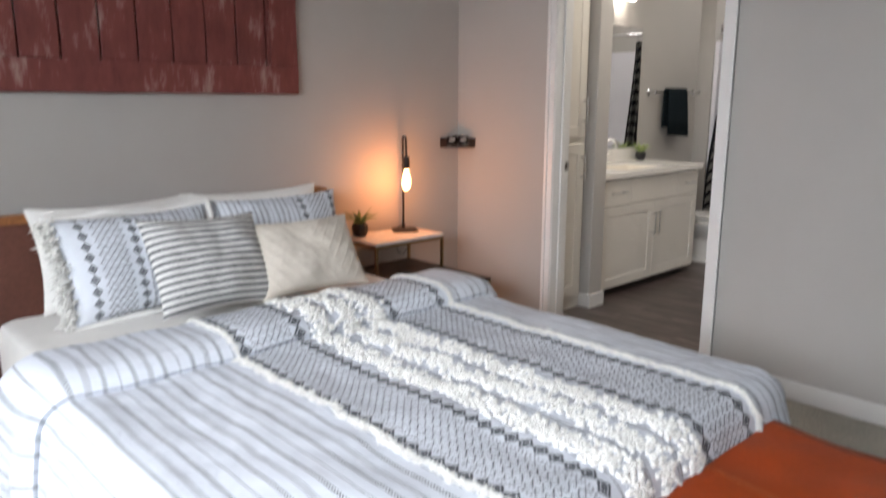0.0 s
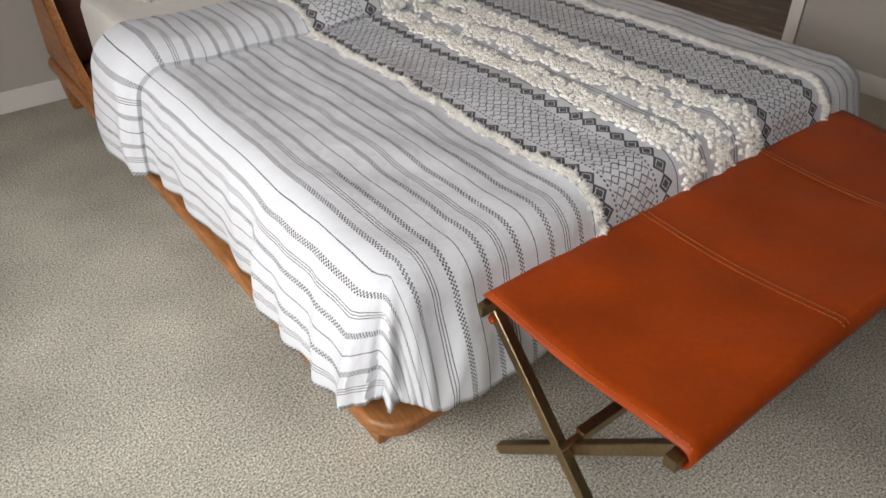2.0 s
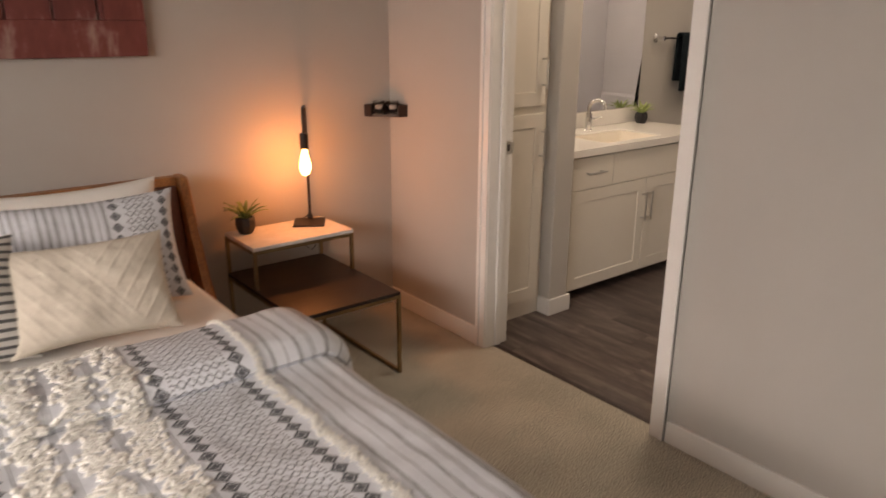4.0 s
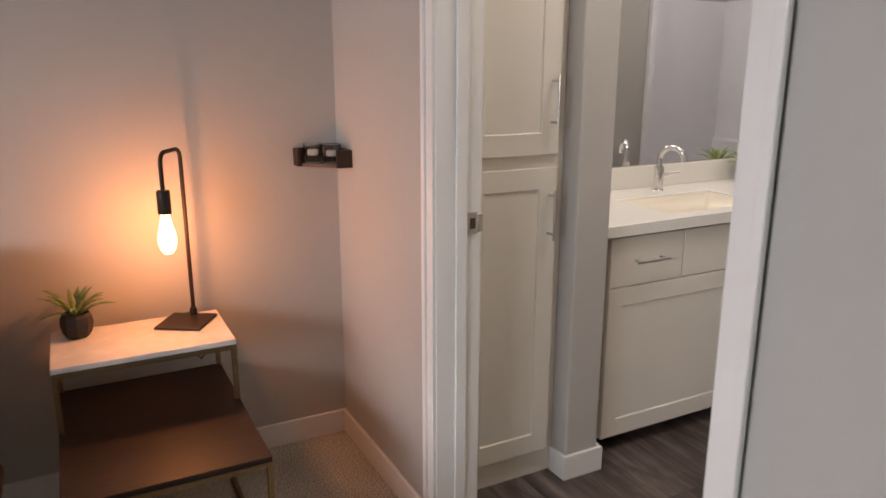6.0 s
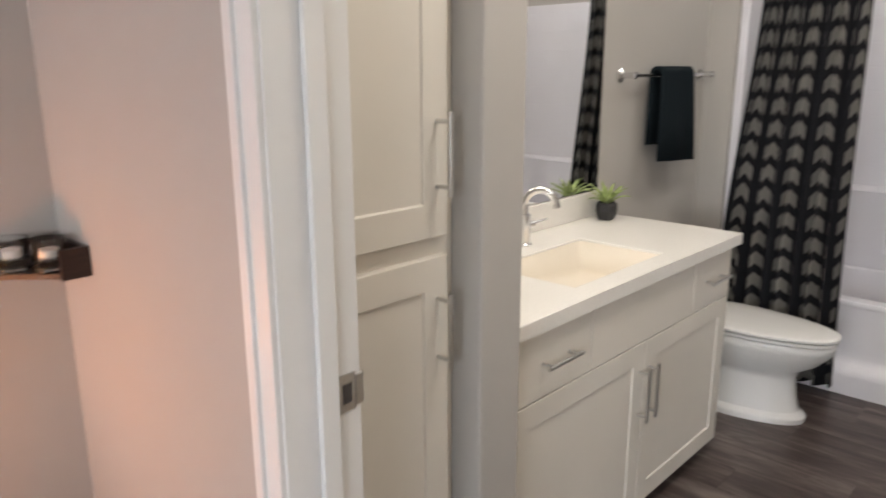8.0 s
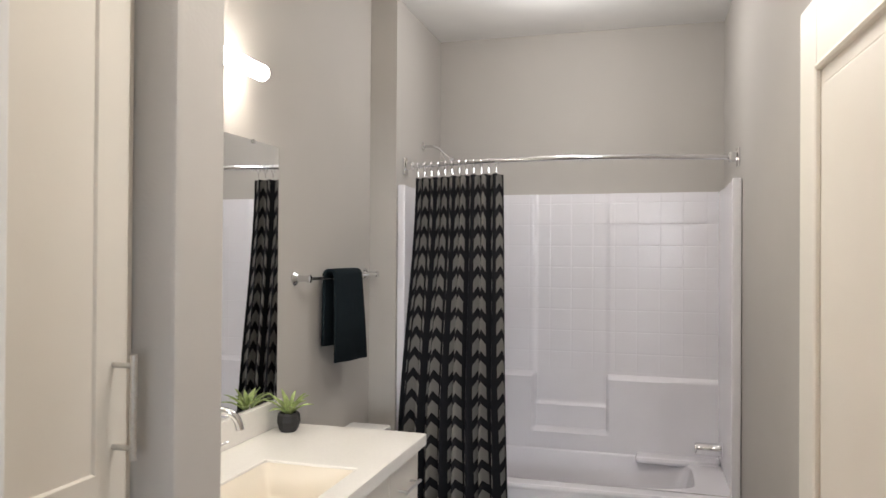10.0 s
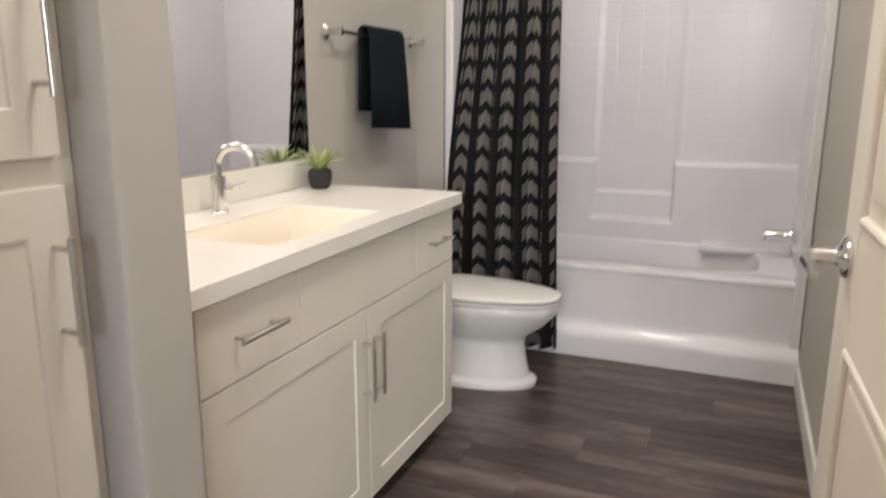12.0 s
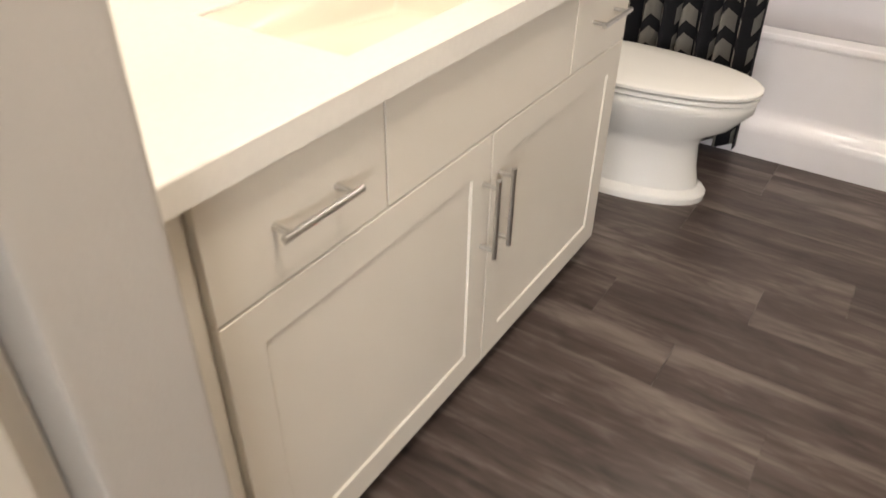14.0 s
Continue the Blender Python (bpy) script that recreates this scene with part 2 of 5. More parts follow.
def woven(name, base, ink, drawn, rough=0.9, weave=900.0, bump=0.25):
    """Cloth with a pattern drawn(u, v) of 0 or 1 over its UV metres."""
    m = bpy.data.materials.new(name)
    m.use_nodes = True
    t = m.node_tree
    n, l = t.nodes, t.links
    p = n["Principled BSDF"]
    p.inputs["Roughness"].default_value = rough
    p.inputs["Specular IOR Level"].default_value = 0.2
    tc, sp = n.new("ShaderNodeTexCoord"), n.new("ShaderNodeSeparateXYZ")
    l.new(tc.outputs["UV"], sp.inputs[0])
    d = drawn(Sum(t, sp.outputs[0]), Sum(t, sp.outputs[1]))
    noise_t = n.new("ShaderNodeTexNoise")
    noise_t.inputs["Scale"].default_value, noise_t.inputs["Detail"].default_value = weave, 2
    l.new(tc.outputs["UV"], noise_t.inputs["Vector"])
    worn = Sum(t, noise_t.outputs[0]) * 0.5 + 0.62
    d = d * worn.op("MINIMUM", 1.0)
    mix = n.new("ShaderNodeMix")
    mix.data_type = "RGBA"
    mix.inputs["A"].default_value, mix.inputs["B"].default_value = (*base, 1), (*ink, 1)
    l.new(d.socket, mix.inputs["Factor"])
    broad = n.new("ShaderNodeTexNoise")
    broad.inputs["Scale"].default_value = 6
    l.new(tc.outputs["UV"], broad.inputs["Vector"])
    tone = Sum(t, broad.outputs[0]) * 0.12 + 0.94
    v = n.new("ShaderNodeVectorMath")
    v.operation = "SCALE"
    l.new(mix.outputs["Result"], v.inputs[0]), l.new(tone.socket, v.inputs["Scale"])
    l.new(v.outputs[0], p.inputs["Base Color"])
    b = n.new("ShaderNodeBump")
    b.inputs["Strength"].default_value, b.inputs["Distance"].default_value = bump, 0.003
    pucker = n.new("ShaderNodeTexNoise")
    pucker.inputs["Scale"].default_value, pucker.inputs["Detail"].default_value, pucker.inputs["Distortion"].default_value = 26, 3, 0.6
    l.new(tc.outputs["UV"], pucker.inputs["Vector"])
    height = Sum(t, noise_t.outputs[0]) + Sum(t, pucker.outputs[0]) * 5.0
    l.new(height.socket, b.inputs["Height"]), l.new(b.outputs[0], p.inputs["Normal"])
    return m


def chain(u, v, c, pitch=0.046, half=0.0245):
    """A chain of diamonds along v at u = c, each with a pale ring."""
    r = (u - c).size() + ((v / pitch).frac() - 0.5).size() * pitch
    ring = (r - half * 0.55).size().over(half * 0.055)
    return r.under(half) * ring


def lattice(u, v, lo, hi, p=0.052, q=0.029):
    """A net of stepped zigzag lines between lo and hi."""
    tri = ((u / p).frac() - 0.5).size() * 2.0 - 0.5
    a = ((v / q + tri * 0.8).frac() - 0.5).size().under(0.085)
    b = ((v / q - tri * 0.8).frac() - 0.5).size().under(0.065)
    dash = (u / 0.0065).frac().under(0.86)
    return a.most(b) * u.over(lo) * u.under(hi) * dash


def line(u, c, w):
    return (u - c).size().under(w / 2)


def stripes(u, v, period=0.172):
    """Ticking: three fine lines, a checked band, a thin line and a checked band."""
    k = period / 0.172
    s = (u / period).frac() * period
    check = ((v / 0.0095).frac() - 0.5).over(0.0)
    check2 = ((v / 0.0095 + 0.5).frac() - 0.5).over(0.0)
    d = None
    for c in (0.058 * k, 0.144 * k):
        band = line(s, c, 0.0042) * check
        for side in (-0.0042, 0.0042):
            band = band.most(line(s, c + side, 0.0042) * check2)
        d = band if d is None else d.most(band)
    d = d.most(line(s, 0.101 * k, 0.0024))
    for c in (0.0085, 0.015, 0.0215):
        d = d.most(line(s, c * k, 0.002))
    return d


CHAINS = (1.862, 2.068, 2.490, 2.712)
FRINGES = (1.832, 2.764)
TUFTS = (2.160, 2.284, 2.404)


def quilt_pattern(u, v):
    d = stripes(u, v) * (u.under(FRINGES[0]).most(u.over(FRINGES[1])))
    for c in CHAINS:
        d = d.most(chain(u, v, c))
    d = d.most(lattice(u, v, CHAINS[0] + 0.04, CHAINS[1] - 0.04)).most(lattice(u, v, CHAINS[2] + 0.04, CHAINS[3] - 0.04))
    for c in (CHAINS[0] + 0.033, CHAINS[1] - 0.033, CHAINS[2] + 0.033, CHAINS[3] - 0.033):
        d = d.most(line(u, c, 0.006) * (v / 0.012).frac().under(0.5))
    for c in (2.110, 2.213, 2.224, 2.343, 2.354, 2.452):
        d = d.most(line(u, c, 0.003))
    return d


WHITEC, INK = (0.685, 0.71, 0.755), (0.02, 0.022, 0.03)
QUILT = woven("quilt_cloth", WHITEC, INK, quilt_pattern)


def sham_pattern(mirrored):
    def drawn(u, v):
        u = u * -1.0 if mirrored else u - 0.05
        d = stripes(u, v, 0.105) * u.over(-0.08)
        for c in (-0.285, -0.105):
            d = d.most(chain(u, v, c, 0.044, 0.020))
        return d.most(lattice(u, v, -0.25, -0.14))
    return drawn


SHAM_W = woven("sham_cloth", WHITEC, INK, sham_pattern(False))
SHAM_E = woven("sham_cloth_flipped", WHITEC, INK, sham_pattern(True))
TICKING = woven("striped_pillow_cloth", (0.70, 0.69, 0.66), (0.05, 0.052, 0.06), lambda u, v: ((v / 0.027).frac() - 0.5).size().under(0.2))


def arrows(u, v):
    """Columns of arrowheads, notched below and pointed above."""
    s = ((u / 0.074).frac() - 0.5) * 0.074
    tail = ((v + s.size() * 1.55) / 0.104).frac()
    return s.size().under(0.0215) * tail.over(0.22) * tail.under(0.80)


CURTAIN = woven("curtain_cloth", (0.012, 0.012, 0.015), (0.20, 0.19, 0.172), arrows, weave=400)

# ---- helpers for shapes ----


def finish(name, bm, mat, smooth=True):
    me = bpy.data.meshes.new(name)
    bmesh.ops.recalc_face_normals(bm, faces=bm.faces)
    bm.to_mesh(me)
    bm.free()
    me.materials.append(mat)
    if smooth:
        for poly in me.polygons:
            poly.use_smooth = True
        me.set_sharp_from_angle(angle=radians(38))
    return me


def harden(ob, smooth):
    """Large faces keep their own normals beside rounded edges."""
    if smooth and len(ob.data.polygons) < 3000:
        mod = ob.modifiers.new("normals", "WEIGHTED_NORMAL")
        mod.weight, mod.keep_sharp = 100, True


def part(name, bm, mat, parent, label="", smooth=True):
    ob = new(name, finish(name, bm, mat, smooth))
    ob.parent = parent
    harden(ob, smooth)
    if label:
        ob["label"] = label
    return ob


def thing(name, label, category, m=None, group="", kind=""):
    ob = new(name)
    ob.empty_display_size = 0.1
    if m is not None:
        ob.matrix_world = m
    return tagged(ob, label, category, group, kind)


def single(name, bm, mat, label, category, group="", kind="", m=None, smooth=True):
    ob = new(name, finish(name, bm, mat, smooth))
    harden(ob, smooth)
    if m is not None:
        ob.matrix_world = m
    return tagged(ob, label, category, group, kind)


def box(bm, x0, x1, y0, y1, z0, z1, bevel=0.0, segs=2, m=None):
    vs = [bm.verts.new((x, y, z)) for x in (x0, x1) for y in (y0, y1) for z in (z0, z1)]
    fs = [bm.faces.new([vs[i] for i in f]) for f in ((0, 1, 3, 2), (4, 6, 7, 5), (0, 4, 5, 1), (2, 3, 7, 6), (0, 2, 6, 4), (1, 5, 7, 3))]
    if bevel:
        es = list({e for f in fs for e in f.edges})
        out = bmesh.ops.bevel(bm, geom=es, offset=bevel, segments=segs, profile=0.5, affect="EDGES")
        vs = list({v for f in out["faces"] for v in f.verts} | {v for v in vs if v.is_valid})
    if m is not None:
        bmesh.ops.transform(bm, matrix=m, verts=vs)
    return bm


def boxes(*dims, bevel=0.003):
    bm = bmesh.new()
    for d in dims:
        box(bm, *d, bevel=bevel)
    return bm


def tube(bm, points, radius, sides=12, caps=True):
    """A round bar along points; radius a number or one per point."""
    pts = [Vector(p) for p in points]
    rads = radius if isinstance(radius, (list, tuple)) else [radius] * len(pts)
    rings, side = [], None
    for i, p in enumerate(pts):
        d = (pts[min(i + 1, len(pts) - 1)] - pts[max(i - 1, 0)]).normalized()
        if side is None:
            side = d.orthogonal().normalized()
        side = (side - d * side.dot(d)).normalized()
        up = d.cross(side)
        rings.append([bm.verts.new(p + (side * math.cos(2 * math.pi * k / sides) + up * math.sin(2 * math.pi * k / sides)) * rads[i]) for k in range(sides)])
    for a, b in zip(rings, rings[1:]):
        for k in range(sides):
            bm.faces.new((a[k], a[(k + 1) % sides], b[(k + 1) % sides], b[k]))
    if caps:
        bm.faces.new(list(reversed(rings[0])))
        bm.faces.new(rings[-1])
    return bm


def bar(bm, a, b, w, h, bevel=0.002):
    """A square bar from a to b, w across and h deep."""
    a, b = Vector(a), Vector(b)
    turn = (b - a).to_track_quat("Z", "Y").to_matrix().to_4x4()
    return box(bm, -w / 2, w / 2, -h / 2, h / 2, 0, (b - a).length, bevel, 1, Matrix.Translation(a) @ turn)


def lathe(bm, profile, sides=28, scale=(1, 1), centre=(0, 0)):
    """Turn (radius, z) pairs round the z axis."""
    rings = []
    for r, z in profile:
        if r < 1e-6:
            rings.append([bm.verts.new((centre[0], centre[1], z))])
        else:
            rings.append([bm.verts.new((centre[0] + r * scale[0] * math.cos(2 * math.pi * k / sides), centre[1] + r * scale[1] * math.sin(2 * math.pi * k / sides), z)) for k in range(sides)])
    for a, b in zip(rings, rings[1:]):
        for k in range(sides):
            j = (k + 1) % sides
            if len(a) == 1 and len(b) == 1:
                continue
            if len(a) == 1:
                bm.faces.new((a[0], b[j], b[k]))
            elif len(b) == 1:
                bm.faces.new((a[k], a[j], b[0]))
            else:
                bm.faces.new((a[k], a[j], b[j], b[k]))
    return bm


def sheet(bm, nu, nv, at, uv=None, closed=False):
    """A grid of (nu + 1) x (nv + 1) points at(i, j), with UVs."""
    layer = bm.loops.layers.uv.verify()
    grid = [[bm.verts.new(at(i, j)) for j in range(nv + 1)] for i in range(nu + (0 if closed else 1))]
    rows = len(grid)
    for i in range(nu):
        for j in range(nv):
            k = (i + 1) % rows
            f = bm.faces.new((grid[i][j], grid[k][j], grid[k][j + 1], grid[i][j + 1]))
            if uv:
                for loop, (a, b) in zip(f.loops, ((i, j), (i + 1, j), (i + 1, j + 1), (i, j + 1))):
                    loop[layer].uv = uv(a, b)
    return grid


def thicken(ob, t, offset=-1):
    mod = ob.modifiers.new("thickness", "SOLIDIFY")
    mod.thickness, mod.offset = t, offset
    return ob


def lumps(name, roots, size, mat, parent, label):
    """Soft loops of yarn: small uneven balls at (place, normal) roots, one joined mesh."""
    rng = random.Random(9)
    ball = bmesh.new()
    bmesh.ops.create_icosphere(ball, subdivisions=2, radius=1.0)
    unit = [v.co.copy() for v in ball.verts]
    tris = [[v.index for v in f.verts] for f in ball.faces]
    ball.free()
    verts, faces = [], []
    for p, nrm in roots:
        k, seed = len(verts), rng.random() * 99
        sx, sy, sz = (size * rng.uniform(0.75, 1.25) for _ in range(3))
        for v in unit:
            q = v * (1 + 0.38 * noise.noise(v * 1.9 + Vector((seed, 0, 0))))
            verts.append((p[0] + q.x * sx, p[1] + q.y * sy, p[2] + q.z * sz * 0.8))
        faces += [[i + k for i in t] for t in tris]
    me = bpy.data.meshes.new(name)
    me.from_pydata(verts, [], faces)
    me.materials.append(mat)
    for poly in me.polygons:
        poly.use_smooth = True
    ob = new(name, me)
    ob.parent = parent
    return tagged(ob, label, kind="stuff")


def strands(name, roots, length, width, per, spread, mat, parent, label):
    """Short tufts of yarn: thin bent spikes from (place, normal) roots, one joined mesh."""
    rng = random.Random(5)
    verts, faces = [], []
    for p, nrm in roots:
        p, nrm = Vector(p), Vector(nrm)
        for _ in range(per):
            d = (nrm + Vector((rng.gauss(0, spread), rng.gauss(0, spread), rng.gauss(0, spread * 0.7)))).normalized()
            s = d.orthogonal().normalized() * width
            s.rotate(Matrix.Rotation(rng.random() * 6.28, 3, d))
            c = d.cross(s)
            q = p + Vector((rng.gauss(0, width * 3), rng.gauss(0, width * 3), 0))
            ln = length * rng.uniform(0.55, 1.2)
            k = len(verts)
            mid = q + d * ln * 0.6
            tip = mid + (d + Vector((rng.gauss(0, 0.7), rng.gauss(0, 0.7), rng.gauss(-0.3, 0.4)))).normalized() * ln * 0.5
            verts += [q + s, q - s * 0.5 + c, q - s * 0.5 - c, mid + s * 1.2, mid - s * 0.6 + c * 1.2, mid - s * 0.6 - c * 1.2, tip]
            for a in range(3):
                b = (a + 1) % 3
                faces += [(k + a, k + b, k + 3 + b, k + 3 + a), (k + 3 + a, k + 3 + b, k + 6)]
    me = bpy.data.meshes.new(name)
    me.from_pydata([tuple(v) for v in verts], [], faces)
    me.materials.append(mat)
    ob = new(name, me)
    ob.parent = parent
    tagged(ob, label, kind="stuff")
    return ob


# ---- the large structure ----
WX, WX2 = 4.235, 4.372          # the wall between bedroom and bathroom
NY, BNY = 4.462, 4.400          # north walls of bedroom and bathroom
SY = -1.2                       # south wall of the bedroom
BSY, BX = 2.585, 8.13           # south and east walls of the bathroom
CZ = 2.9
DJ0, DJ1, DTOP = 2.655, 3.645, 2.05


def structure(name, bm, mat, label):
    return single(name, bm, mat, label, "structure", kind="structure", smooth=False)


structure("floor_bedroom", boxes((WW - 0.12, WX + 0.06, SY - 0.12, NY + 0.12, -0.12, 0.0), bevel=0), CARPET, "light beige cut-pile carpet with soft trodden patches")
structure("wall_north", boxes((WW - 0.12, WX2, NY, NY + 0.14, 0, CZ), bevel=0), WALL, "pale greige painted plaster wall behind the bed")
structure("wall_south", boxes((WW - 0.12, WX2, SY - 0.14, SY, 0, CZ), bevel=0), WALL, "pale greige painted plaster wall")
structure("wall_west", boxes((WW - 0.14, WW, SY, NY, 0, 0.88), (WW - 0.14, WW, SY, NY, 2.30, CZ), (WW - 0.14, WW, SY, 0.0, 0.88, 2.30), (WW - 0.14, WW, 2.9, NY, 0.88, 2.30), bevel=0), WALL, "pale greige painted wall with a wide window")
structure("wall_between", boxes((WX, WX2, SY, DJ0 - 0.02, 0, CZ), (WX, WX2, DJ1 + 0.02, NY, 0, CZ), (WX, WX2, DJ0 - 0.02, DJ1 + 0.02, DTOP + 0.02, CZ), bevel=0), WALL, "pale greige wall with the bathroom doorway")
structure("ceiling_bedroom", boxes((WW - 0.12, WX2, SY - 0.12, NY + 0.12, CZ, CZ + 0.1), bevel=0), CEIL, "flat white ceiling")
structure("ceiling_bathroom", boxes((WX2, BX + 0.12, BSY - 0.12, NY + 0.12, CZ, CZ + 0.1), bevel=0), CEIL, "flat white ceiling")
structure("wall_bath_north", boxes((WX2, BX + 0.1, BNY, NY + 0.12, 0, CZ), (7.30, BX, 4.255, BNY - 0.001, 0, CZ), bevel=0), WALL, "warm white painted bathroom wall")
structure("wall_bath_south", boxes((WX2, BX + 0.1, BSY - 0.12, BSY, 0, CZ), bevel=0), WALL, "warm white painted bathroom wall")
structure("wall_bath_east", boxes((BX, BX + 0.12, BSY, BNY, 0, CZ), bevel=0), WALL, "warm white painted wall above the tub")
single("wall_stub", boxes((4.80, 4.945, 3.752, BNY, 0, CZ), bevel=0.014), WALL, "narrow painted wall end between linen cupboard and vanity", "structure", kind="structure")

win = thing("window_1", "white-framed bedroom window letting in daylight", "window", kind="structure")
part("window_frame", boxes((WW - 0.10, WW - 0.04, 0.0, 0.06, 0.88, 2.30), (WW - 0.10, WW - 0.04, 2.84, 2.9, 0.88, 2.30), (WW - 0.10, WW - 0.04, 0.06, 2.84, 0.88, 0.94), (WW - 0.10, WW - 0.04, 0.06, 2.84, 2.24, 2.30), (WW - 0.09, WW - 0.05, 1.42, 1.48, 0.94, 2.24)), TRIM, win)
part("window_sill", boxes((WW - 0.06, WW + 0.05, -0.05, 2.95, 0.85, 0.879)), TRIM, win)
for y0, y1 in ((0.06, 1.42), (1.48, 2.84)):
    pane = part("pane", boxes((WW - 0.073, WW - 0.067, y0, y1, 0.94, 2.24), bevel=0), GLASS, win)
    pane.visible_shadow = False


def skirting(name, segs, h=0.095, t=0.014):
    bm = bmesh.new()
    for x0, x1, y0, y1 in segs:
        box(bm, x0, x1, y0, y1, 0, h, 0.004, 2)
    return structure(name, bm, TRIM, "white painted baseboard")


skirting("baseboard_north", [(WW, WX, NY - 0.014, NY)])
skirting("baseboard_between", [(WX - 0.014, WX, DJ1 + 0.0625, NY - 0.015), (WX - 0.014, WX, SY, DJ0 - 0.075)])
skirting("baseboard_west", [(WW, WW + 0.014, SY, NY - 0.015)])
skirting("baseboard_south", [(WW + 0.015, WX - 0.015, SY, SY + 0.014)])
skirting("baseboard_bath_south", [(WX2 + 0.015, 7.32, BSY, BSY + 0.014)])
skirting("baseboard_stub", [(4.786, 4.959, 3.738, 3.7515), (4.945, 4.959, 3.752, 3.86), (4.786, 4.80, 3.752, 3.832)])

trim = thing("door_trim", "white painted door casing round the bathroom doorway", "door casing", kind="structure")


def casing_leg(y0, y1, x0, x1, z1, inner):
    """Two-step casing with a raised bead."""
    bm = bmesh.new()
    box(bm, x0, x1, y0, y1, 0, z1, 0.003, 2)
    lo, hi = (y0, y0 + 0.022) if inner == "hi" else (y1 - 0.022, y1)
    d = -0.008 if x0 < WX else 0.008
    box(bm, min(x0 + d, x1 + d), max(x0, x1) + min(d, 0) * 0 + max(d, 0), lo, hi, 0, z1, 0.004, 2)
    return bm


part("casing", casing_leg(DJ1 + 0.004, DJ1 + 0.062, WX - 0.014, WX, DTOP + 0.088, "lo"), TRIM, trim)
part("casing", casing_leg(DJ0 - 0.07, DJ0 - 0.004, WX - 0.014, WX, DTOP + 0.088, "hi"), TRIM, trim)
part("casing", boxes((WX - 0.014, WX, DJ0 - 0.004, DJ1 + 0.004, DTOP + 0.004, DTOP + 0.088)), TRIM, trim)
part("jamb", boxes((WX - 0.004, WX2 + 0.004, DJ1, DJ1 + 0.019, 0, DTOP), (WX + 0.055, WX + 0.09, DJ1 - 0.012, DJ1 - 0.0005, 0, DTOP)), TRIM, trim)
part("jamb", boxes((WX - 0.004, WX2 + 0.004, DJ0 - 0.019, DJ0, 0, DTOP), (WX + 0.055, WX + 0.09, DJ0 + 0.0005, DJ0 + 0.012, 0, DTOP)), TRIM, trim)
part("jamb", boxes((WX - 0.004, WX2 + 0.004, DJ0 + 0.001, DJ1 - 0.001, DTOP, DTOP + 0.019)), TRIM, trim)
strike = bmesh.new()
box(strike, WX + 0.094, WX + 0.128, DJ1 - 0.003, DJ1 - 0.0005, 0.972, 1.036, 0.002, 1)
box(strike, WX + 0.128, WX + 0.146, DJ1 - 0.003, DJ1 + 0.006, 0.978, 1.030, 0.002, 1)
part("strike_plate", strike, NICKEL, trim, "brushed metal strike plate")
# solid dark plate stands in for the shaded latch hole
part("strike_hole", boxes((WX + 0.102, WX + 0.120, DJ1 - 0.0042, DJ1 - 0.0032, 0.988, 1.020), bevel=0.0004), DARK_AND_SHADE, trim)

# bathroom subfloor; the planks come last
structure("floor_bathroom", boxes((WX + 0.062, BX + 0.1, BSY - 0.1, NY, -0.12, -0.004), bevel=0), JOINT, "dark subfloor under vinyl planks")
structure("threshold", boxes((WX + 0.05, WX + 0.075, DJ0, DJ1, -0.02, 0.004), bevel=0.002), DARKWOOD, "thin dark strip between carpet and planks")

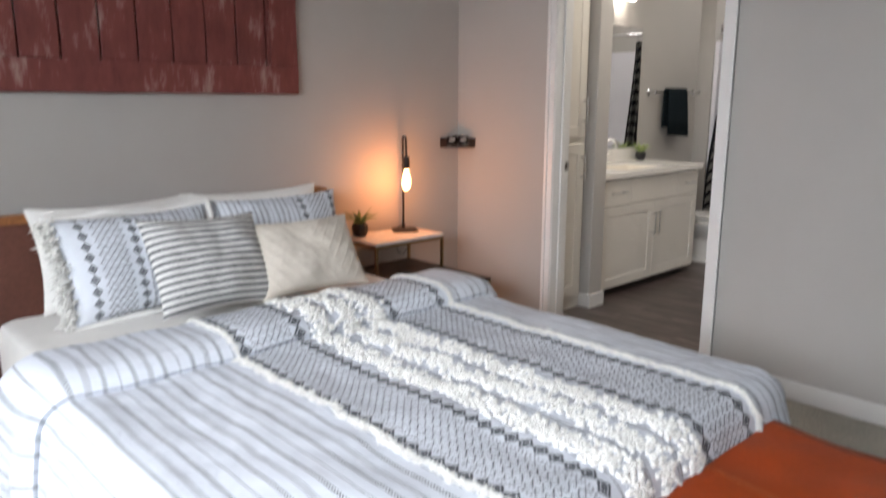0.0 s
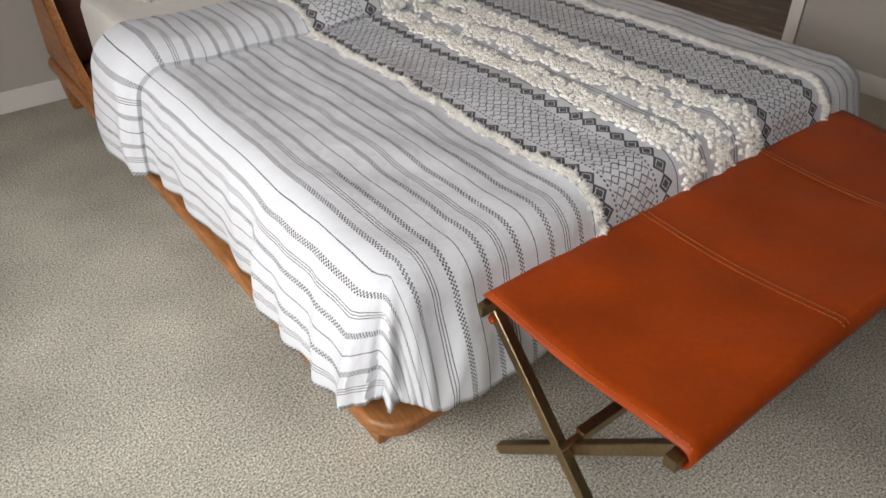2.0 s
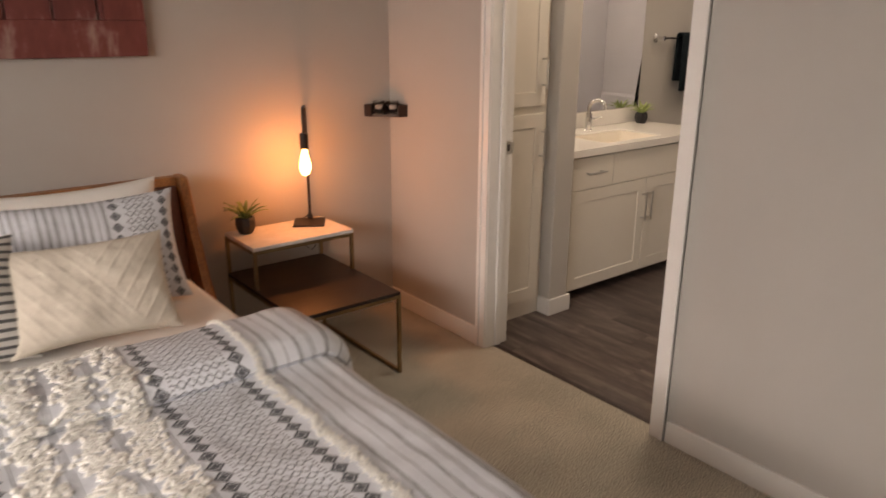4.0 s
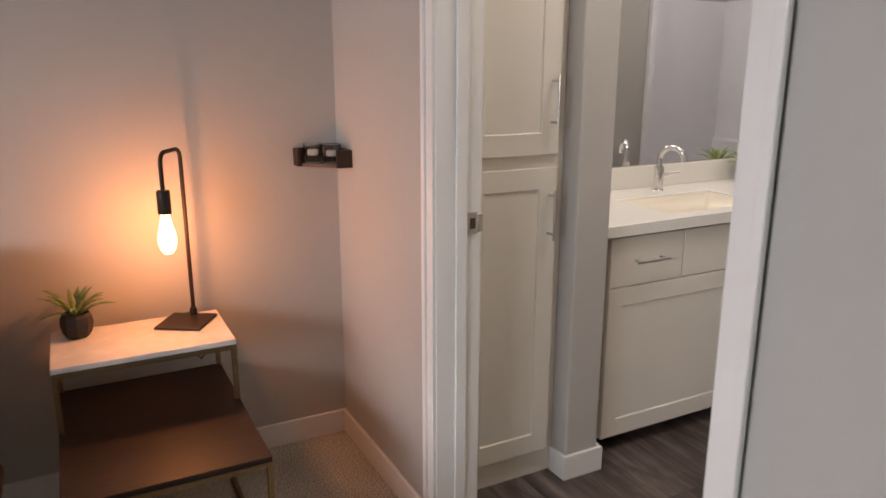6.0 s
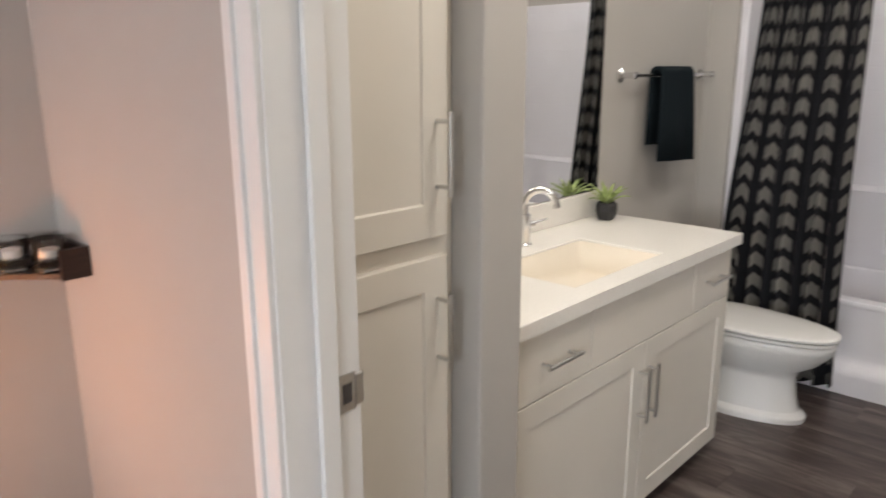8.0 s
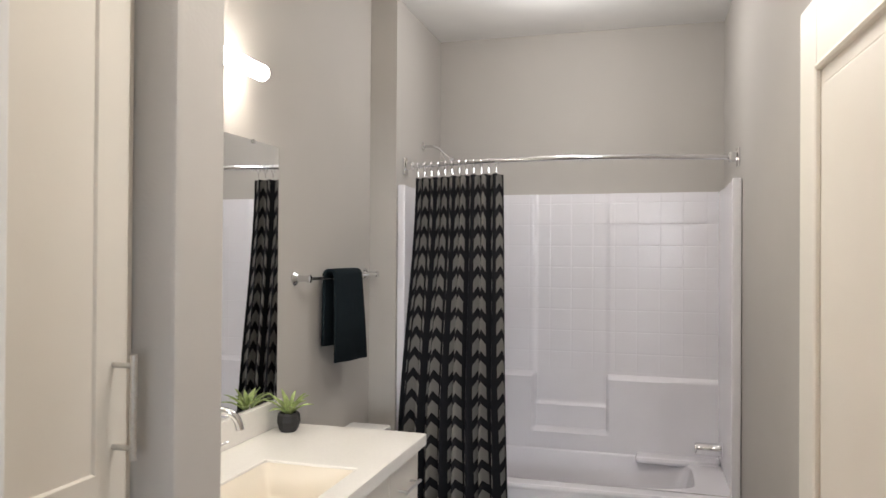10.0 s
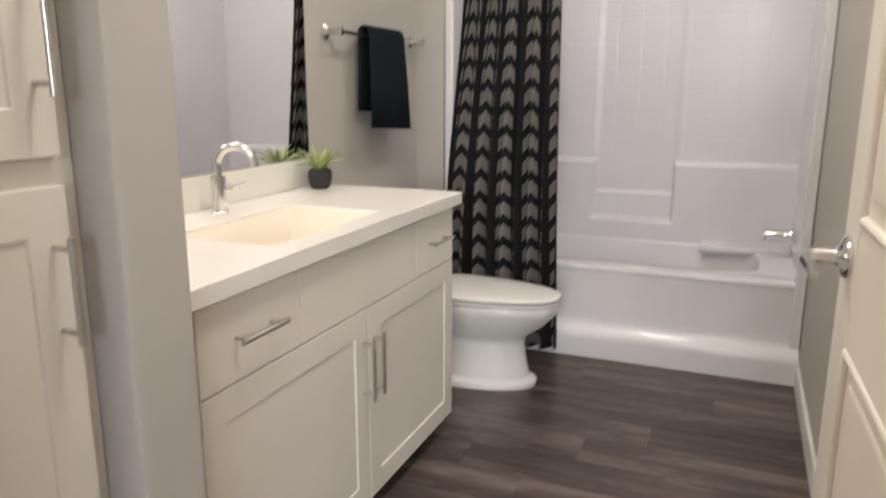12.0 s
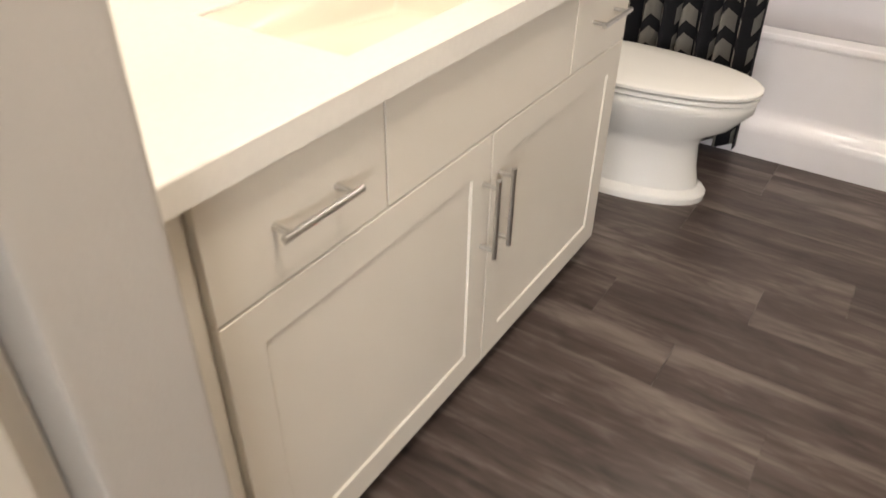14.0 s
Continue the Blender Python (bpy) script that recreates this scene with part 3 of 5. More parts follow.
# ---- the open bathroom door ----


def panel_door():
    ang = math.degrees(math.atan2(0.035, 0.93))
    d = thing("door_1", "cream two-panel door standing open against the bathroom wall", "door", pose(WX2 + 0.012, DJ0 + 0.004, 0.012, 0, 0, ang), kind="structure")
    W, H, T = 0.905, 2.02, 0.035
    bm = boxes((0, W, 0.006, T - 0.006, 0, H), bevel=0.001)
    for y0, y1 in ((0, 0.0055), (T - 0.0055, T)):
        for x0, x1, z0, z1 in ((0, 0.115, 0, H), (W - 0.115, W, 0, H), (0.1155, W - 0.1155, 0, 0.22), (0.1155, W - 0.1155, 0.86, 1.06), (0.1155, W - 0.1155, H - 0.13, H)):
            box(bm, x0, x1, y0, y1, z0, z1, 0.0022, 1)
    part("leaf", bm, DOORPAINT, d)
    for z0, z1 in ((0.22, 0.86), (1.06, H - 0.13)):
        bm = bmesh.new()
        box(bm, 0.15, W - 0.15, T - 0.010, T - 0.001, z0 + 0.035, z1 - 0.035, 0.007, 2)
        part("raised_panel", bm, DOORPAINT, d)
        bm = bmesh.new()
        for a, b in (((0.116, T - 0.004, z0), (0.116, T - 0.004, z1)), ((W - 0.116, T - 0.004, z0), (W - 0.116, T - 0.004, z1)), ((0.116, T - 0.004, z0), (W - 0.116, T - 0.004, z0)), ((0.116, T - 0.004, z1), (W - 0.116, T - 0.004, z1))):
            tube(bm, [a, b], 0.008, 8)
        part("panel_moulding", bm, DOORPAINT, d)
    lever = part("door_handle", tube(bmesh.new(), [(W - 0.06, T, 0.995), (W - 0.06, T + 0.045, 0.995), (W - 0.062, T + 0.058, 0.995), (W - 0.075, T + 0.064, 0.995), (W - 0.11, T + 0.066, 0.994), (W - 0.165, T + 0.060, 0.988)], [0.012, 0.011, 0.011, 0.010, 0.009, 0.007], 14), CHROME, d, "polished chrome lever handle")
    rose = bmesh.new()
    lathe(rose, [(0, 0), (0.033, 0), (0.034, 0.004), (0.030, 0.010), (0.018, 0.014), (0.012, 0.02), (0, 0.02)], 24)
    bmesh.ops.transform(rose, matrix=Matrix.Translation((W - 0.06, T, 0.995)) @ Matrix.Rotation(radians(-90), 4, "X"), verts=rose.verts)
    part("rose", rose, CHROME, lever)
    for z in (0.2, 1.0, 1.8):
        part("hinge", tube(bmesh.new(), [(-0.006, 0.0, z), (-0.006, 0.0, z + 0.09)], 0.006, 10), NICKEL, d)


panel_door()

# ---- bathroom things ----


def bar_pull(parent, a, b, out, reach=0.034, r=0.0055, over=0.018):
    """A round bar pull from a to b, standing off along out on two posts."""
    a, b, out = Vector(a), Vector(b), Vector(out)
    d = (b - a).normalized()
    h = part("handle", tube(bmesh.new(), [a + out * reach, b + out * reach], r, 14), NICKEL, parent, "brushed metal bar pull")
    for p in (a + d * over, b - d * over):
        part("post", tube(bmesh.new(), [p, p + out * (reach - r * 0.6)], r * 0.82, 10), NICKEL, h)
    return h


def shaker_front(x0, x1, z0, z1, y, rail=0.062, t=0.019):
    """A framed cabinet front whose face lies at y, with a sunk panel."""
    bm = bmesh.new()
    rings = []
    for (a0, a1, c0, c1), yy in (((x0, x1, z0, z1), y + t), ((x0, x1, z0, z1), y + 0.0015), ((x0 + 0.0015, x1 - 0.0015, z0 + 0.0015, z1 - 0.0015), y), ((x0 + rail - 0.0015, x1 - rail + 0.0015, z0 + rail - 0.0015, z1 - rail + 0.0015), y), ((x0 + rail, x1 - rail, z0 + rail, z1 - rail), y + 0.0012), ((x0 + rail + 0.002, x1 - rail - 0.002, z0 + rail + 0.002, z1 - rail - 0.002), y + 0.0048)):
        rings.append([bm.verts.new((a, yy, c)) for a, c in ((a0, c0), (a1, c0), (a1, c1), (a0, c1))])
    for p, q in zip(rings, rings[1:]):
        for k in range(4):
            bm.faces.new((p[k], p[(k + 1) % 4], q[(k + 1) % 4], q[k]))
    bm.faces.new(rings[0])
    bm.faces.new(rings[-1])
    return bm


def vanity():
    v = thing("vanity_cabinet", "off-white shaker vanity cabinet raised above dark planks", "vanity", pose(5.67, 4.1, 0))
    X, Y = 5.67, 4.1
    off = Matrix.Translation((-X, -Y, 0))

    def add(name, bm, mat, parent=v, label="", shift=True):
        if shift:
            bmesh.ops.transform(bm, matrix=off, verts=bm.verts)
        return part(name, bm, mat, parent, label)

    add("body", boxes((4.9465, 5.0138, 3.838, 3.857, 0.062, 0.856), (5.014, 6.341, 3.843, 3.862, 0.062, 0.842), (5.014, 5.032, 3.8622, BNY - 0.002, 0.062, 0.856), (6.323, 6.341, 3.8622, BNY - 0.002, 0.062, 0.856), (5.0322, 6.3228, 3.8622, BNY - 0.002, 0.062, 0.08), bevel=0.002), CABINET)
    # no real rail: a dark strip paints the shade under the worktop
    add("top_rail", boxes((5.018, 6.337, 3.846, 3.862, 0.8425, 0.8558), bevel=0), DARK_AND_SHADE, label="dark strip painting the shade under the worktop")
    # toe kick coloured dark for the shade in its recess
    add("toe_kick", boxes((5.0, 6.30, 3.92, BNY - 0.01, 0.0, 0.061), bevel=0), DARK_AND_SHADE)
    y = 3.822
    for x0, x1, kind in ((5.018, 5.366, "drawer"), (5.370, 6.030, "panel"), (6.034, 6.339, "drawer")):
        d = add(kind if kind == "drawer" else "false_front", boxes((x0, x1, y, y + 0.019, 0.661, 0.844), bevel=0.0018), CABINET)
        if kind == "drawer":
            c = (x0 + x1) / 2
            bar_pull(d, (c - 0.078 - X, y - Y, 0.755), (c + 0.078 - X, y - Y, 0.755), (0, -1, 0))
    for x0, x1, hx in ((5.018, 5.696, 5.668), (5.700, 6.339, 5.728)):
        d = add("door", shaker_front(x0, x1, 0.064, 0.657, y, 0.070), CABINET)
        bar_pull(d, (hx - X, y - Y, 0.395), (hx - X, y - Y, 0.578), (0, -1, 0))


def countertop():
    """One moulded top with a sunk rectangular bowl."""
    c = thing("vanity_countertop", "glossy white vanity top with a moulded cream sink", "countertop", pose(5.67, 4.1, 0.860))
    off = Matrix.Translation((-5.67, -4.1, -0.860))
    x0, x1, y0, y1, z0, z1 = 4.947, 6.368, 3.798, BNY - 0.001, 0.8563, 0.898
    a0, a1, b0, b1 = 5.36, 5.885, 3.880, 4.198
    bm = bmesh.new()
    xs, ys = (x0, a0, a1, x1), (y0, b0, b1, y1)
    lo = [[bm.verts.new((x, y, z0)) for y in ys] for x in xs]
    hi = [[bm.verts.new((x, y, z1)) for y in ys] for x in xs]
    for i in range(3):
        for j in range(3):
            if (i, j) != (1, 1):
                bm.faces.new((hi[i][j], hi[i + 1][j], hi[i + 1][j + 1], hi[i][j + 1]))
                bm.faces.new((lo[i][j], lo[i][j + 1], lo[i + 1][j + 1], lo[i + 1][j]))
    for i in range(3):
        for j in (0, 3):
            bm.faces.new((lo[i][j], lo[i + 1][j], hi[i + 1][j], hi[i][j]))
            bm.faces.new((lo[j][i], lo[j][i + 1], hi[j][i + 1], hi[j][i]))
    for p, q in (((1, 1), (2, 1)), ((2, 1), (2, 2)), ((2, 2), (1, 2)), ((1, 2), (1, 1))):
        bm.faces.new((lo[p[0]][p[1]], lo[q[0]][q[1]], hi[q[0]][q[1]], hi[p[0]][p[1]]))
    outer = [e for e in bm.edges if all(abs(v.co.z - z1) < 1e-5 for v in e.verts) and len({round(f.normal.z) if f.normal.length else 0 for f in e.link_faces}) >= 0 and (all(abs(v.co.y - y0) < 1e-5 for v in e.verts) or all(abs(v.co.x - x1) < 1e-5 for v in e.verts) or all(a0 - 1e-5 < v.co.x < a1 + 1e-5 and b0 - 1e-5 < v.co.y < b1 + 1e-5 for v in e.verts))]
    bmesh.ops.bevel(bm, geom=outer, offset=0.006, segments=3, profile=0.5, affect="EDGES")
    bmesh.ops.transform(bm, matrix=off, verts=bm.verts)
    part("slab", bm, COUNTER, c)
    bm = bmesh.new()
    rim = [(a0, b0), (a1, b0), (a1, b1), (a0, b1)]
    floor = [(a0 + 0.10, b0 + 0.035), (a1 - 0.03, b0 + 0.035), (a1 - 0.03, b1 - 0.03), (a0 + 0.10, b1 - 0.03)]
    top = [bm.verts.new((x, y, z1 - 0.008)) for x, y in rim]
    low = [bm.verts.new((x, y, z1 - (0.115 if x > 5.6 else 0.085))) for x, y in floor]
    for k in range(4):
        bm.faces.new((top[k], top[(k + 1) % 4], low[(k + 1) % 4], low[k]))
    bm.faces.new(low)
    bmesh.ops.bevel(bm, geom=[e for e in bm.edges if len(e.link_faces) == 2], offset=0.022, segments=4, profile=0.5, affect="EDGES")
    bmesh.ops.transform(bm, matrix=off, verts=bm.verts)
    thicken(part("basin", bm, BASIN, c, "cream moulded basin"), 0.012, 1)
    dr = lathe(bmesh.new(), [(0, 0), (0.021, 0), (0.022, 0.003), (0.015, 0.004), (0.012, 0.001), (0, 0.001)], 24, centre=(5.65 - 5.67, 4.045 - 4.1))
    bmesh.ops.translate(dr, verts=dr.verts, vec=(0, 0, 0.898 - 0.112 - 0.860))
    part("drain", dr, CHROME, c, "chrome drain")
    bm = boxes((4.948, 6.335, BNY - 0.022, BNY - 0.0012, 0.8985, 0.999), (4.9472, 4.962, 3.83, BNY - 0.023, 0.8985, 0.930), bevel=0.003)
    bmesh.ops.transform(bm, matrix=off, verts=bm.verts)
    part("backsplash", bm, COUNTER, c)


def faucet():
    f = thing("faucet", "chrome single-hole gooseneck faucet with a side lever", "faucet", pose(5.665, 4.285, 0.8982))
    part("base", lathe(bmesh.new(), [(0, 0), (0.026, 0), (0.027, 0.004), (0.023, 0.008), (0.0215, 0.012), (0.0215, 0.105), (0.019, 0.110), (0, 0.110)], 24), CHROME, f)
    pts = [(0, 0, 0.108), (0, 0, 0.142)]
    pts += [(0.0, -0.053 + 0.053 * math.cos(a), 0.142 + 0.053 * math.sin(a)) for a in np.linspace(0.15, math.pi * 0.93, 14)]
    pts += [(0, -0.108, 0.136)]
    turn = Matrix.Rotation(radians(28), 4, "Z")
    bm = tube(bmesh.new(), pts, [0.0125] * (len(pts) - 1) + [0.013], 16)
    bmesh.ops.transform(bm, matrix=turn, verts=bm.verts)
    part("spout", bm, CHROME, f)
    bm = tube(bmesh.new(), [(0.018, -0.004, 0.070), (0.042, -0.01, 0.070)], 0.012, 14)
    tube(bm, [(0.036, -0.008, 0.072), (0.105, -0.020, 0.080)], [0.005, 0.0042], 10)
    part("lever", bm, CHROME, f)


def agave(name, m, label, s=1.0, seed=1, leaf=LEAF):
    """A little pot with a rosette of pointed leaves."""
    g = thing(name, label, "potted plant", m, group="small potted succulents")
    part("pot", lathe(bmesh.new(), [(0, 0), (0.026 * s, 0), (0.034 * s, 0.012 * s), (0.040 * s, 0.034 * s), (0.038 * s, 0.056 * s), (0.033 * s, 0.064 * s), (0.029 * s, 0.063 * s), (0.028 * s, 0.054 * s), (0, 0.054 * s)], 9), POT, g, "faceted matt black pot", smooth=False)
    part("soil", lathe(bmesh.new(), [(0, 0.058 * s), (0.028 * s, 0.056 * s)], 12), DARK_AND_SHADE, g)
    rng = random.Random(seed)
    for k in range(17):
        a = k * 2.39996 + rng.uniform(-0.2, 0.2)
        lift = 0.25 + 0.85 * (k / 17) + rng.uniform(-0.1, 0.1)
        ln = s * (0.098 - 0.012 * (k / 17)) * rng.uniform(0.85, 1.15)
        bm = bmesh.new()
        rows = []
        for i in range(6):
            t = i / 5
            r = ln * t * math.cos(lift) + 0.004
            z = 0.055 * s + ln * t * math.sin(lift) + 0.012 * s * math.sin(t * 3.1)
            w = 0.0085 * s * (1 - t) ** 0.6 * (0.6 + 1.2 * t * (1 - t) * 2) if t < 1 else 0.0004
            c, sn = math.cos(a), math.sin(a)
            rows.append([bm.verts.new((r * c - q * w * sn, r * sn + q * w * c, z + abs(q) * w * 0.5)) for q in (-1, 0, 1)])
            if i == 5:
                break
        for p, q in zip(rows, rows[1:]):
            for j in range(2):
                bm.faces.new((p[j], p[j + 1], q[j + 1], q[j]))
        thicken(part("leaf", bm, leaf, g), 0.0022 * s)
    return g


def linen_cupboard():
    x0, x1, y = WX2 + 0.012, 4.798, 3.815
    c = thing("linen_cupboard", "tall off-white built-in linen cupboard with two shaker doors", "cupboard", pose((x0 + x1) / 2, 4.1, 0))
    off = Matrix.Translation((-(x0 + x1) / 2, -4.1, 0))

    def add(name, bm, mat, label=""):
        bmesh.ops.transform(bm, matrix=off, verts=bm.verts)
        return part(name, bm, mat, c, label)

    add("body", boxes((x0 - 0.01, x1, y + 0.0195, BNY - 0.002, 0.0, 2.4), bevel=0.002), CABINET)
    lx = 4.732 - (x0 + x1) / 2
    for z0, z1, h0, h1 in ((0.10, 1.118, 0.882, 1.046), (1.160, 2.36, 1.246, 1.411)):
        d = add("door", shaker_front(x0 + 0.03, x1 - 0.034, z0, z1, y, 0.07), CABINET)
        bar_pull(d, (lx, y - 4.1, h0), (lx, y - 4.1, h1), (0, -1, 0), 0.038)


def wall_mirror():
    x0, x1, z0, z1 = 4.99, 6.315, 1.003, 1.982
    m = thing("wall_mirror", "frameless wall mirror above the vanity", "mirror", pose((x0 + x1) / 2, BNY, z0))
    c = (x0 + x1) / 2
    part("mirror_glass", boxes((x0 - c, x1 - c, -0.007, -0.003, 0, z1 - z0), bevel=0), MIRROR, m, smooth=False)
    part("backing", boxes((x0 - c + 0.002, x1 - c - 0.002, -0.0028, -0.0005, 0.002, z1 - z0 - 0.002), bevel=0), DARK_AND_SHADE, m)
    for x in (x0 - c + 0.2, x1 - c - 0.2):
        part("clip", boxes((x, x + 0.02, -0.0095, -0.0072, -0.004, 0.012), bevel=0.0008), CHROME, m)
        part("clip", boxes((x, x + 0.02, -0.0095, -0.0072, z1 - z0 - 0.012, z1 - z0 + 0.004), bevel=0.0008), CHROME, m)


def vanity_light():
    f = thing("vanity_light", "lit bar light with a frosted tube above the mirror", "wall light", pose(5.64, BNY, 2.2))
    part("wall_plate", boxes((-0.14, 0.14, -0.022, -0.0005, -0.055, 0.055), bevel=0.005), CHROME, f)
    for x in (-0.09, 0.09):
        part("arm", tube(bmesh.new(), [(x, -0.022, 0), (x, -0.058, 0)], 0.009, 12), CHROME, f)
    part("tube_shade", tube(bmesh.new(), [(-0.40, -0.092, 0), (-0.398, -0.092, 0), (0.398, -0.092, 0), (0.40, -0.092, 0)], [0.024, 0.028, 0.028, 0.024], 20), FROST, f, "glowing frosted glass tube")
    for s in (-1, 1):
        part("end_cap", tube(bmesh.new(), [(s * 0.4005, -0.092, 0), (s * 0.414, -0.092, 0), (s * 0.418, -0.092, 0)], [0.022, 0.018, 0.010], 16), CHROME, f)


def towel_bar():
    z, y = 1.465, BNY
    t = thing("towel_bar", "chrome towel bar on the bathroom wall", "towel bar", pose(6.85, y, z))
    part("bar", tube(bmesh.new(), [(-0.38, -0.065, 0), (0.38, -0.065, 0)], 0.0085, 14), CHROME, t)
    for x in (-0.385, 0.385):
        b = bmesh.new()
        lathe(b, [(0, 0.001), (0.029, 0.001), (0.030, 0.006), (0.022, 0.012), (0.014, 0.02), (0.012, 0.055), (0.016, 0.062), (0.016, 0.074), (0, 0.078)], 22)
        bmesh.ops.transform(b, matrix=Matrix.Translation((x, 0, 0)) @ Matrix.Rotation(radians(90), 4, "X"), verts=b.verts)
        part("bracket", b, CHROME, t)


def hand_towel():
    """A folded towel over the bar, longer in front."""
    x0, x1 = 6.66, 6.965
    bm = bmesh.new()
    prof = [(-0.045, -0.30), (-0.047, -0.15), (-0.046, -0.02)] + [(-0.065 + 0.021 * math.cos(a), 0.006 + 0.021 * math.sin(a)) for a in np.linspace(0.2, math.pi - 0.2, 7)] + [(-0.087, -0.02), (-0.094, -0.2), (-0.098, -0.37)]

    def at(i, j):
        y, z = prof[j]
        t = i / 16
        sag = max(0.0, -z)
        y += 0.006 * math.sin(t * 9 + 1) * sag * 3 * (1 if j > 5 else 0.5)
        x = x0 + (x1 - x0) * t + sag * (0.10 * (t - 0.5) + 0.04)
        return (x, BNY + y, 1.465 + z - (0.02 * t if sag > 0.25 else 0))

    sheet(bm, 16, len(prof) - 1, at)
    ob = single("hand_towel", bm, BLACKCLOTH, "black terry hand towel folded over the chrome bar", "towel")
    thicken(ob, 0.011, 1)


def toilet():
    t = thing("toilet", "white two-piece toilet with its lid closed", "toilet", pose(6.845, 4.0, 0))
    yb = BNY - 4.0

    def oval(zs):
        """Stacked egg-shaped rings: (half width, front, back, z)."""
        bm, rings = bmesh.new(), []
        for w, fr, bk, z in zs:
            ring = []
            for k in range(36):
                a = 2 * math.pi * k / 36
                y = -math.cos(a)
                yy = y * (fr if y < 0 else bk)
                wd = w * math.sqrt(max(0, math.sin(a) ** 2)) ** 0.9 * (1 if math.sin(a) > 0 else -1)
                ring.append(bm.verts.new((wd, yy, z)))
            rings.append(ring)
        for a, b in zip(rings, rings[1:]):
            for k in range(36):
                bm.faces.new((a[k], a[(k + 1) % 36], b[(k + 1) % 36], b[k]))
        bm.faces.new(list(reversed(rings[0])))
        bm.faces.new(rings[-1])
        return bm

    part("bowl", oval([(0.155, 0.368, 0.30, 0.0), (0.156, 0.370, 0.30, 0.022), (0.150, 0.362, 0.30, 0.032), (0.130, 0.338, 0.30, 0.044), (0.120, 0.322, 0.30, 0.11), (0.116, 0.312, 0.30, 0.19), (0.124, 0.325, 0.28, 0.225), (0.158, 0.395, 0.26, 0.27), (0.182, 0.452, 0.24, 0.335), (0.183, 0.455, 0.24, 0.362), (0.176, 0.448, 0.235, 0.372), (0, 0, 0, 0.372)]), PORCELAIN, t)
    part("seat", oval([(0.178, 0.452, 0.20, 0.374), (0.184, 0.46, 0.205, 0.378), (0.184, 0.46, 0.205, 0.388), (0.178, 0.454, 0.20, 0.392), (0, 0, 0, 0.392)]), PORCELAIN, t)
    part("lid", oval([(0.180, 0.456, 0.20, 0.394), (0.187, 0.464, 0.205, 0.398), (0.187, 0.464, 0.205, 0.408), (0.176, 0.452, 0.195, 0.416), (0.10, 0.30, 0.12, 0.421), (0, 0, 0, 0.422)]), PORCELAIN, t)
    part("tank", boxes((-0.20, 0.20, yb - 0.205, yb - 0.015, 0.36, 0.715), bevel=0.022), PORCELAIN, t)
    part("tank_lid", boxes((-0.212, 0.212, yb - 0.218, yb - 0.008, 0.7155, 0.748), bevel=0.012), PORCELAIN, t)
    b = lathe(bmesh.new(), [(0, 0.7485), (0.022, 0.7485), (0.022, 0.752), (0.016, 0.754), (0, 0.753)], 20, centre=(0, yb - 0.11))
    part("flush_button", b, CHROME, t, "chrome flush button")
    part("pedestal_back", boxes((-0.10, 0.10, 0.02, yb - 0.03, 0.0, 0.36), bevel=0.02), PORCELAIN, t)


